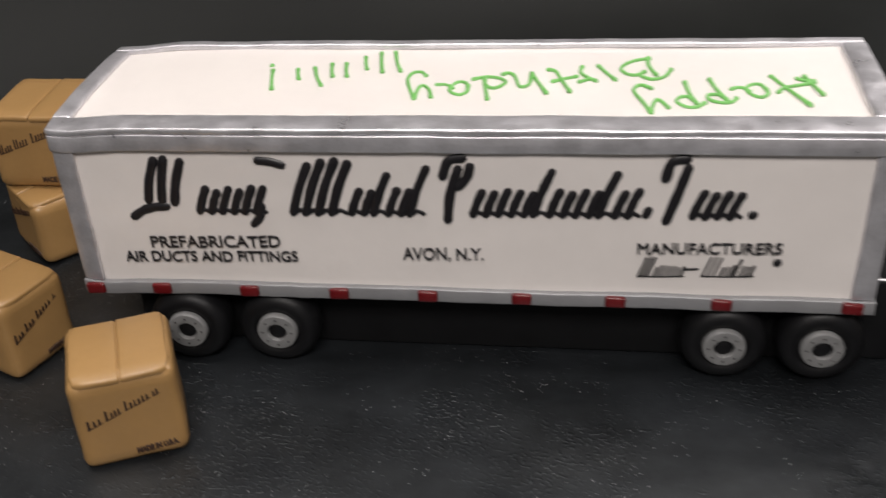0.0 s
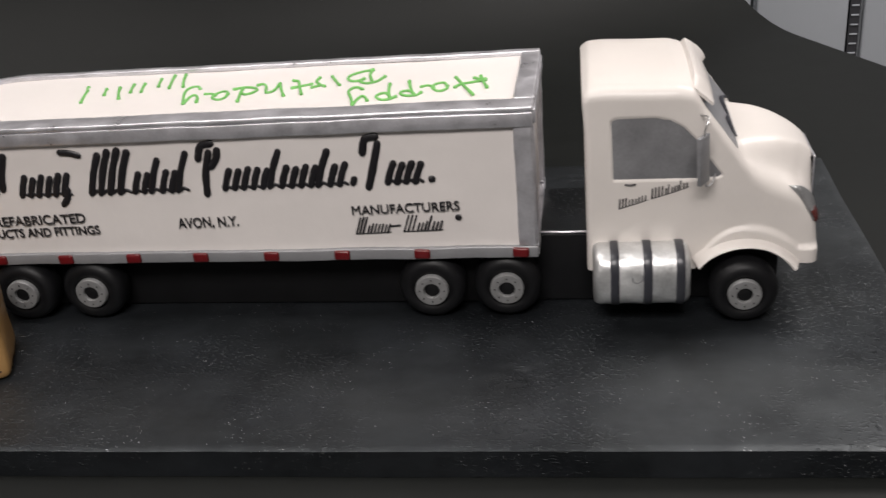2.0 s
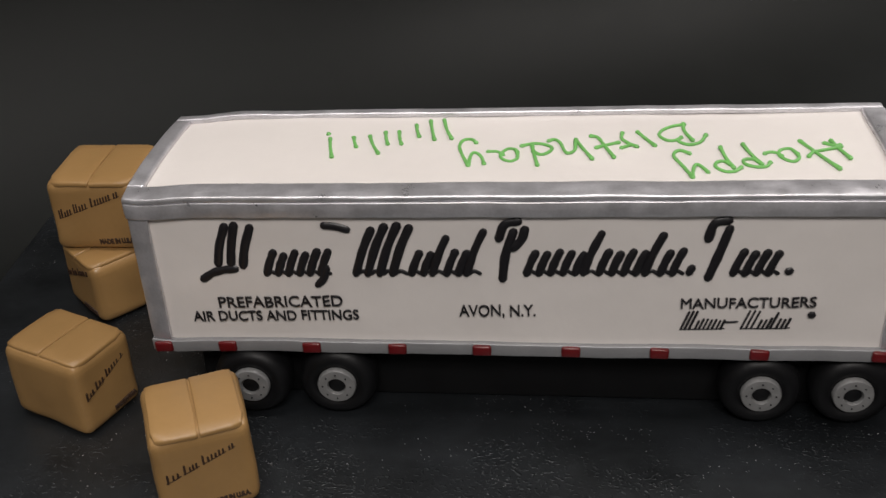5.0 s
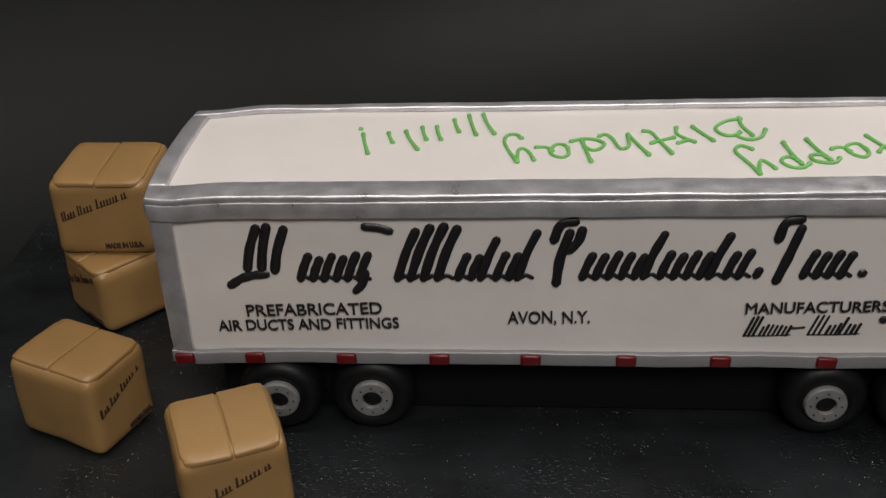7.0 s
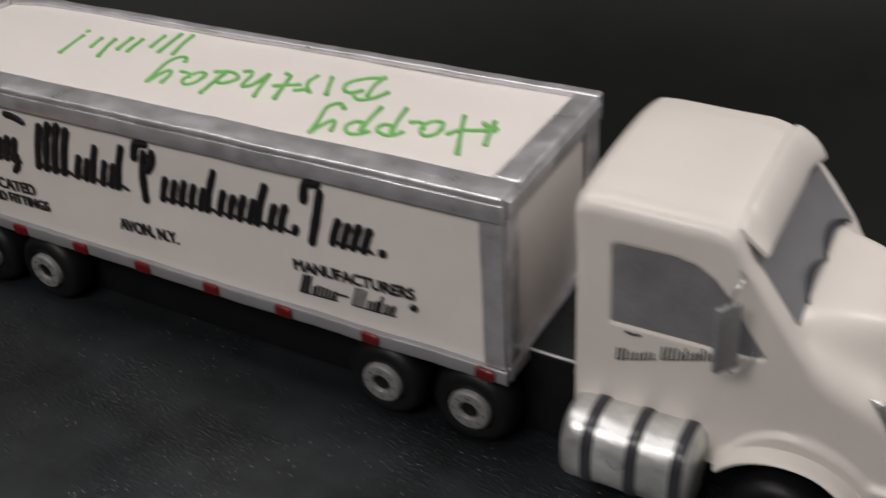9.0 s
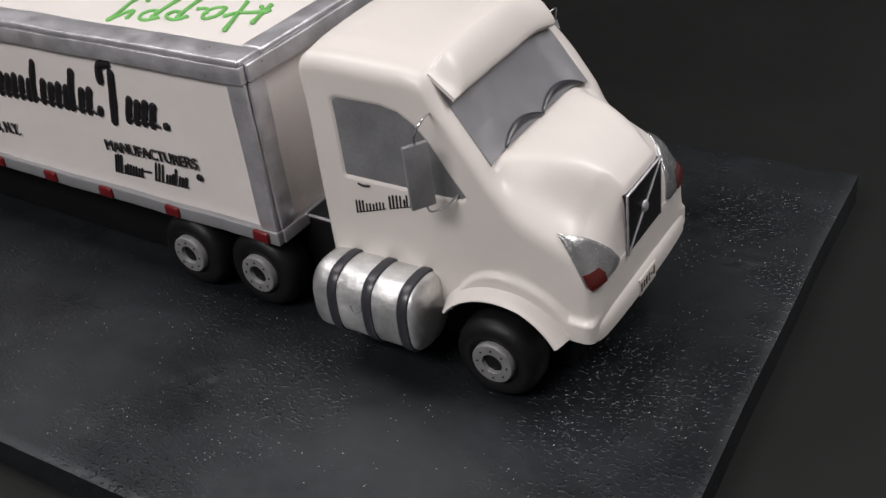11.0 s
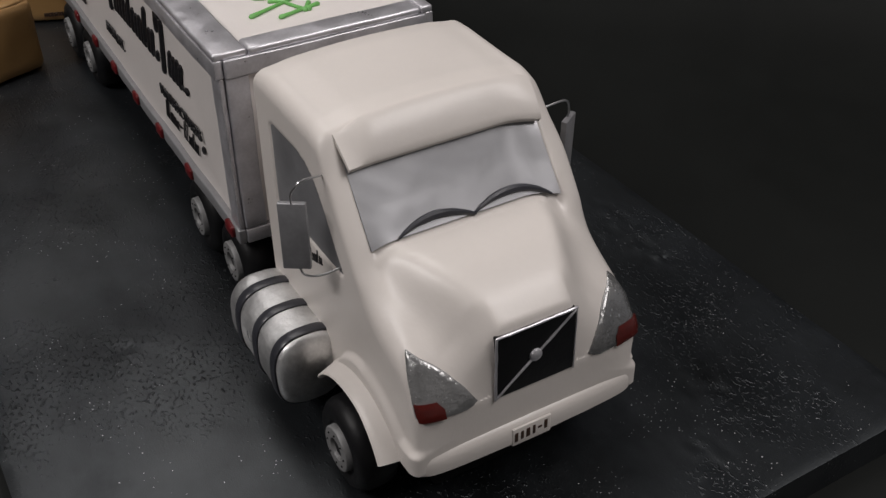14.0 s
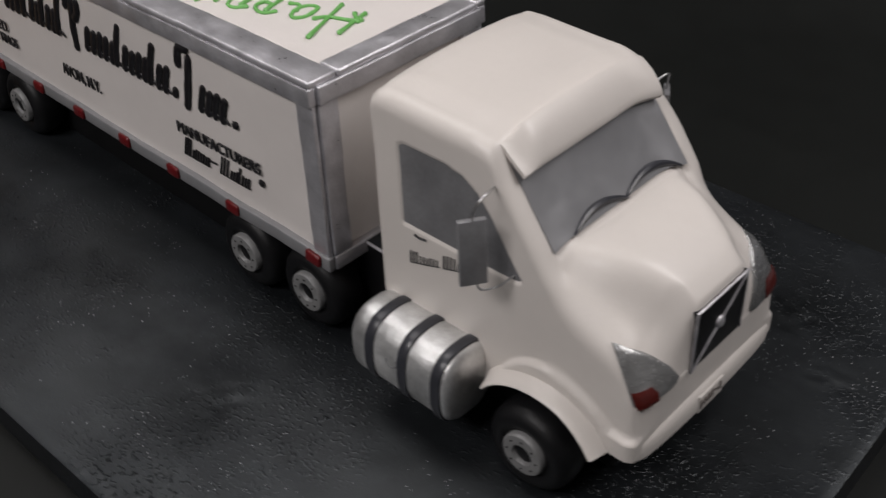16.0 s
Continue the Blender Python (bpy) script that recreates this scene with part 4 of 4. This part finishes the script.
def bumper_bar():
    """Rounded bar round the nose, between the wheel arches."""
    path = [(0.4690, -0.0770), (0.4735, -0.0808), (0.4775, -0.0828), (0.4808, -0.0829), (0.4842, -0.0808), (0.4876, -0.0770), (0.4900, -0.069), (0.4914, -0.050), (0.4921, -0.025), (0.4924, 0.0)]
    pts = [Vector((x, CY + y, 0)) for x, y in path] + [Vector((x, CY - y, 0)) for x, y in reversed(path[:-1])]
    pts = smooth_path(pts, 4)
    z0, z1, deep = 0.0540, 0.0710, 0.013
    shape = [(0.0, z0 + 0.001), (-0.0015, z0), (-deep, z0), (-deep, z1 + 0.0010), (-0.0055, z1 + 0.0004), (-0.0028, z1 - 0.0010), (-0.0009, z1 - 0.0034), (0.0, z1 - 0.0068), (0.0003, z1 - 0.0115)]
    bm = bmesh.new()
    rings = []
    for k, p in enumerate(pts):
        t = (pts[min(k + 1, len(pts) - 1)] - pts[max(k - 1, 0)]).normalized()
        out = Vector((t.y, -t.x, 0))
        lift = -0.002 * max(0.0, 1 - min(k, len(pts) - 1 - k) / 9) ** 1.5
        rings.append([bm.verts.new(p + out * o + Vector((0, 0, z + lift * (z - z0) / (z1 - z0)))) for o, z in shape])
    for a, b in zip(rings, rings[1:]):
        for i in range(len(shape)):
            j = (i + 1) % len(shape)
            bm.faces.new((a[i], a[j], b[j], b[i]))
    bm.faces.new(rings[0])
    bm.faces.new(rings[-1])
    bmesh.ops.recalc_face_normals(bm, faces=bm.faces[:])
    return bm


cab_part("bumper", bumper_bar(), ICING_WHITE, None, "", 50)
plate = cab_part("number_plate", block(0.4900, 0.49295, 0.7345, 0.7632, 0.0532, 0.0672, 0.0007), ICING_WHITE, None, "small white plate with dark bars")
for k, (wide, tall) in enumerate(((0.0026, 0.0074), (0.0022, 0.0066), (0.0028, 0.0070), (0.0020, 0.0072), (0.0030, 0.0018), (0.0024, 0.0072))):
    y, z = 0.7372 + 0.0044 * k, 0.0602 + 0.0002 * k
    cab_part("bar", block(0.4927, 0.49325, y - wide / 2, y + wide / 2, z - tall / 2, z + tall / 2, 0.0002), BROWN_INK, plate)


def fender(side):
    """A flange round the wheel: a bent strip that flares out over the tyre, cut off square in front."""
    bm = bmesh.new()
    rings = []
    n = 36
    for i in range(n + 1):
        a = radians(30 + 119 * i / n)
        front = max(0.0, 1 - i / 12)
        c, s = math.cos(a), math.sin(a)
        ring = []
        for dr, dy in ((0.0, 0.014), (0.0, -0.0125), (0.0006, -0.0150), (0.0020, -0.0158), (0.0036, -0.0150), (0.0052, -0.0110), (0.0076, -0.0050), (0.0095, -0.0015), (0.0095, 0.014)):
            out = dy - (0.0020 * front if dy < -0.01 else 0.0)
            ring.append(bm.verts.new((FX + (0.0500 + 0.8 * dr * (1 + 0.35 * front)) * c, CY + side * (CW - out), FZ + (0.0425 + 0.8 * dr) * s - 0.002 * front)))
        rings.append(ring)
    for p, q in zip(rings, rings[1:]):
        for i in range(len(p)):
            j = (i + 1) % len(p)
            bm.faces.new((p[i], p[j], q[j], q[i]))
    bm.faces.new(rings[0])
    bm.faces.new(rings[-1])
    bmesh.ops.recalc_face_normals(bm, faces=bm.faces[:])
    return bm


for side in (-1, 1):
    cab_part("fender", fender(side), ICING_WHITE, None, "", 45)


def grille_plate():
    """The nose's flat field, a little taller in the middle of its top edge."""
    y0, y1, z0, z1 = 0.7235, 0.7805, 0.0955, 0.1425
    return block(0.4835, 0.4892, y0, y1, z0, z1, 0.0008)


grille = cab_part("grille", grille_plate(), BLACK, None, "black grille with a silver diagonal bar")
GRILLE_X = 0.4894
for a, b in (((0.7235, 0.0955), (0.7235, 0.1425)), ((0.7235, 0.1425), (0.7805, 0.1425)), ((0.7805, 0.0955), (0.7805, 0.1425))):
    thin = 0.0005 if a[0] > 0.78 else 0.0009
    mid = [(GRILLE_X, a[0] + (b[0] - a[0]) * k / 12 + 0.0005 * noise.noise((k, a[0] * 90, 1)), a[1] + (b[1] - a[1]) * k / 12 + 0.0007 * noise.noise((k * 1.7, a[1] * 70, 5))) for k in range(13)]
    cab_part("frame_bar", tube(mid, [thin * (1 + 0.5 * noise.noise((k * 0.9, a[1] * 50, 3))) for k in range(13)], 8), SILVER, grille, "uneven silver edging")
cab_part("diagonal_bar", tube([(GRILLE_X + 0.0002, 0.7245 + 0.055 * k / 10 + 0.0005 * noise.noise((k, 2, 2)), 0.0965 + 0.045 * k / 10 + 0.0008 * noise.noise((k, 8, 2))) for k in range(11)], [0.0009 * (1 + 0.4 * noise.noise((k * 0.8, 4, 3))) for k in range(11)], 8), SILVER, grille, "silver diagonal bar")
badge = lathe([(0.0, -0.0022), (0.0025, -0.0020), (0.0040, -0.0010), (0.0044, 0.0005)], 24)
badge.transform(pose(GRILLE_X + 0.0003, 0.7515, 0.1190, 0, 0, 90))
cab_part("badge", badge, SILVER, grille, "round silver disc")


def lamp_patch(left, right, side, out, n=12, rim=0.45):
    """A raised patch on the body between two edge lines (lists of places on the near side)."""
    def along(line, s):
        k = s * (len(line) - 1)
        i = min(int(k), len(line) - 2)
        return Vector(line[i]).lerp(Vector(line[i + 1]), k - i)
    bm = bmesh.new()
    eye = Vector((0.4300, 0.7250, 0.1100))
    top, low = [], []
    for i in range(n + 1):
        rt, rl = [], []
        for j in range(n + 1):
            p = along(left, i / n).lerp(along(right, i / n), j / n)
            d = (p - eye).normalized()
            hit, normal = on_skin(eye + d * 0.12, eye)
            edge = min(i, n - i, j, n - j) / 2.0
            h = out * min(1.0, rim + (1 - rim) * min(1.0, edge))
            for rows, k in ((rt, h), (rl, -0.002)):
                q = hit + normal * k
                if side > 0:
                    q = far_edge(q.x, 2 * CY - q.y, q.z)
                rows.append(bm.verts.new(q))
        top.append(rt)
        low.append(rl)
    for i in range(n):
        for j in range(n):
            bm.faces.new((top[i][j], top[i + 1][j], top[i + 1][j + 1], top[i][j + 1]))
            bm.faces.new((low[i][j], low[i][j + 1], low[i + 1][j + 1], low[i + 1][j]))
    border = [(i, 0) for i in range(n)] + [(n, j) for j in range(n)] + [(i, n) for i in range(n, 0, -1)] + [(0, j) for j in range(n, 0, -1)]
    for (a, b), (c, d) in zip(border, border[1:] + border[:1]):
        bm.faces.new((low[a][b], low[c][d], top[c][d], top[a][b]))
    bmesh.ops.remove_doubles(bm, verts=bm.verts[:], dist=0.00005)
    bmesh.ops.recalc_face_normals(bm, faces=bm.faces[:])
    return bm


LAMP_OUT = [(0.465, 0.671, 0.137), (0.475, 0.670, 0.120), (0.484, 0.671, 0.0985)]
LAMP_IN = [(0.4655, 0.672, 0.1368), (0.480, 0.690, 0.126), (0.487, 0.703, 0.113), (0.4885, 0.712, 0.0995), (0.488, 0.700, 0.0965), (0.4845, 0.673, 0.0980)]
RED_OUT = [(0.4805, 0.6722, 0.1072), (0.4826, 0.6725, 0.1020), (0.4847, 0.6735, 0.0967)]
RED_IN = [(0.4860, 0.684, 0.1075), (0.4870, 0.689, 0.1025), (0.4872, 0.690, 0.0968)]
for side in (-1, 1):
    lamp = cab_part("headlight", lamp_patch(LAMP_OUT, LAMP_IN, side, 0.0022), GLITTER, None, "silver glitter headlight", 60)
    cab_part("indicator", lamp_patch(RED_OUT, RED_IN, side, 0.0033, 8, 0.80), DARK_RED, lamp, "glossy dark red indicator", 60)


# fuel tanks with three straps each
def tank_loop(x, k, y_mid, z_mid):
    """A rounded barrel's outline at x, shrunk by k."""
    pts = []
    for i in range(40):
        a = 2 * math.pi * i / 40
        c, s = math.cos(a), math.sin(a)
        pts.append((x, y_mid + 0.0248 * k * math.copysign(abs(c) ** 0.72, c), z_mid + 0.0286 * k * math.copysign(abs(s) ** 0.72, s)))
    return pts


def barrel(stations, y_mid, z_mid, wobble=0.0):
    bm = bmesh.new()
    rings = []
    for x, k in stations:
        ring = []
        for p in tank_loop(x, k, y_mid, z_mid):
            v = Vector(p)
            v += noise.noise_vector(v * 70) * wobble
            ring.append(bm.verts.new(v))
        rings.append(ring)
    for p, q in zip(rings, rings[1:]):
        for i in range(40):
            bm.faces.new((p[i], p[(i + 1) % 40], q[(i + 1) % 40], q[i]))
    bm.faces.new(rings[0])
    bm.faces.new(rings[-1])
    bmesh.ops.recalc_face_normals(bm, faces=bm.faces[:])
    return bm


for side in (-1, 1):
    ym, zm = CY + side * 0.0945, 0.0556
    stations = [(0.2755, 0.80), (0.2765, 0.92), (0.2790, 0.98), (0.2820, 1.0)] + [(0.282 + 0.075 * i / 16, 1.0) for i in range(1, 16)] + [(0.3585, 1.0), (0.3622, 0.975), (0.3650, 0.90), (0.3664, 0.78), (0.3670, 0.5)]
    tank = cab_part("fuel_tank", barrel(stations, ym, zm, 0.0005), TANK_SILVER, None, "crinkled bright silver fuel tank", 50)
    for sx in (0.2955, 0.3265, 0.3570):
        cab_part("strap", barrel([(sx - 0.0042, 1.005), (sx - 0.0040, 1.035), (sx - 0.0030, 1.05), (sx + 0.0030, 1.05), (sx + 0.0040, 1.035), (sx + 0.0042, 1.005)], ym, zm), STRAP, tank, "charcoal strap")
    if side < 0:
        dent = [(0.3120, 0.0630), (0.3128, 0.0592), (0.3160, 0.0574), (0.3195, 0.0588), (0.3222, 0.0622), (0.3218, 0.0655)]
        cab_part("dent", tube(smooth_path([(x, ym - 0.0245, z) for x, z in dent], 4), 0.0007, 6), WINDOW_GREY, tank, "crumpled grey dent")

part("undercarriage", block(-0.095, 0.084, -0.052, 0.052, 0.0, 0.100, 0.003), UNDER, cab, "black support block")
part("axle_block", block(0.020, 0.084, -0.072, 0.072, 0.028, 0.068, 0.004), UNDER, cab)
for side in (-1, 1):
    add_wheel(cab, pose(0.4190 - 0.37, side * 0.1030, 0.96 * HUB_Z, 0, 0, 0 if side < 0 else 180) @ Matrix.Scale(0.96, 4))

# mirrors on bent wires
for side in (-1, 1):
    mid = Vector((0.3760, 0.6514, 0.1745)) if side < 0 else Vector((0.3745, 0.8525, 0.1740))
    turn = Matrix.Translation(mid) @ Matrix.Rotation(radians(side * 34), 4, "Z") @ Matrix.Rotation(radians(side * 2), 4, "Y")
    bm = block(-0.0021, 0.0021, -0.0087, 0.0087, -0.0232, 0.0232, 0.0008, 2)
    bm.transform(turn)
    mirror = cab_part("mirror", bm, WINDOW_GREY, None, "grey slab mirror on silver wires")
    up = smooth_path([mid + Vector((0, 0, 0.020)), mid + Vector((0.001, 0, 0.030)), mid + Vector((0.004, -side * 0.006, 0.0385)), Vector((0.3750, CY + side * 0.0790, 0.2095))], 5)
    cab_part("wire", tube(up, 0.00075, 8), WIRE, mirror, "bent silver wire")
    dn = smooth_path([mid + Vector((0.002, 0, -0.020)), mid + Vector((0.004, -side * 0.002, -0.0275)), mid + Vector((0.010, -side * 0.010, -0.0275)), Vector((mid.x + 0.014, CY + side * 0.0790, mid.z - 0.024))], 5)
    cab_part("wire", tube(dn, 0.00075, 8), WIRE, mirror, "bent silver wire")

# door handle and brush marks on the door
part("door_handle", tube([(0.307 - 0.37, -CW - 0.0004, 0.1425), (0.311 - 0.37, -CW - 0.0006, 0.1418), (0.3165 - 0.37, -CW - 0.0004, 0.1425)], 0.0009, 8), INK, cab, "thin dark handle")
brush_word("brush_mark", cab, Matrix.Translation((0.2995 - 0.37, -CW - 0.0002, 0.1165)) @ Matrix.Rotation(radians(-18), 4, "Y") @ pose(0, 0, 0, 90, 0, 0), [(0.002, 0.030, 0.009, ()), (0.034, 0.070, 0.013, (0.052, 0.064))], 0.0100, 0.0056, 0.0009, 9)


# ---- tan boxes ----
def tan_box(name, m, sx, sy, sz, along_x, label, seed):
    """A modelled carton: body, two top flaps with a slit between, brush marks on the face towards -y."""
    t = thing(name, m, label, "box", "tan boxes round the trailer")
    part("body", soft_block(sx, sy, sz - 0.0015, 0.0090, 14, 0.025, 0.0013, seed), KRAFT, t, angle=80)
    z0, z1 = sz - 0.0046, sz + 0.0003
    for k in (-1, 1):
        if along_x:
            bm = block(-sx / 2 + 0.0035, sx / 2 - 0.0035, 0.0005, sy / 2 - 0.0015, z0, z1, 0.0016, 3)
        else:
            bm = block(0.0005, sx / 2 - 0.0035, -sy / 2 - 0.0006, sy / 2 - 0.0045, z0, z1, 0.0016, 3)
        if k < 0:
            bm.transform(Matrix.Rotation(math.pi, 4, "Z") if along_x else Matrix.Diagonal((-1, 1, 1, 1)))
            if not along_x:
                bmesh.ops.reverse_faces(bm, faces=bm.faces[:])
        bmesh.ops.subdivide_edges(bm, edges=[e for e in bm.edges if e.calc_length() > 0.02], cuts=5, use_grid_fill=True)
        for v in bm.verts:
            v.co += noise.noise_vector(v.co * 30 + Vector((seed, k, 0))) * 0.0006
            ax, ay = abs(v.co.x) / sx * 2, abs(v.co.y) / sy * 2
            v.co.z -= 0.0020 * max(ax, ay) ** 8
            corner = max(0.0, ax * ay - 0.70)
            v.co.x *= 1 - 0.34 * corner
            v.co.y *= 1 - 0.34 * corner
            v.co.z -= 0.006 * corner
        part("flap", bm, KRAFT, t)
    face = pose(-sx / 2, -sy / 2 - 0.0002, 0, 90, 0, 0)
    tilt = Matrix.Rotation(radians(21), 4, "Z")
    brush_word("brush_mark", t, face @ Matrix.Translation((sx * 0.11, sz * 0.47, 0)) @ tilt, [(0.0, sx * 0.16, sx * 0.06, ()), (sx * 0.19, sx * 0.36, sx * 0.06, ()), (sx * 0.40, sx * 0.66, sx * 0.05, ()), (sx * 0.69, sx * 0.76, 0, ())], sx * 0.10, sx * 0.055, 0.0010, seed, BROWN_INK)
    lettering("writing", "MADE IN U.S.A.", sx * 0.085, sx * 0.40, BROWN_INK, t, face @ Matrix.Translation((sx * 0.50, sz * 0.10, 0)) @ Matrix.Rotation(radians(3), 4, "Z"), 0.0002, 0.0008)
    return t


tan_box("carton", pose(-0.348, 0.593, 0.0004, 0, 0, 22), 0.079, 0.078, 0.083, False, "tan fondant carton with brown brush marks, beside the rear wheels", 1)
tan_box("carton", pose(-0.492, 0.692, 0.0004, 0, 0, 65), 0.069, 0.088, 0.076, True, "tan fondant carton standing at an angle behind the trailer", 2)
tan_box("carton", pose(-0.512, 0.870, 0.0004, 0, 0, -45), 0.078, 0.078, 0.068, False, "tan fondant carton carrying another on top", 3)
tan_box("carton", pose(-0.512, 0.896, 0.0686, 0, 0, -1), 0.092, 0.090, 0.078, False, "large tan fondant carton stacked on another", 4)
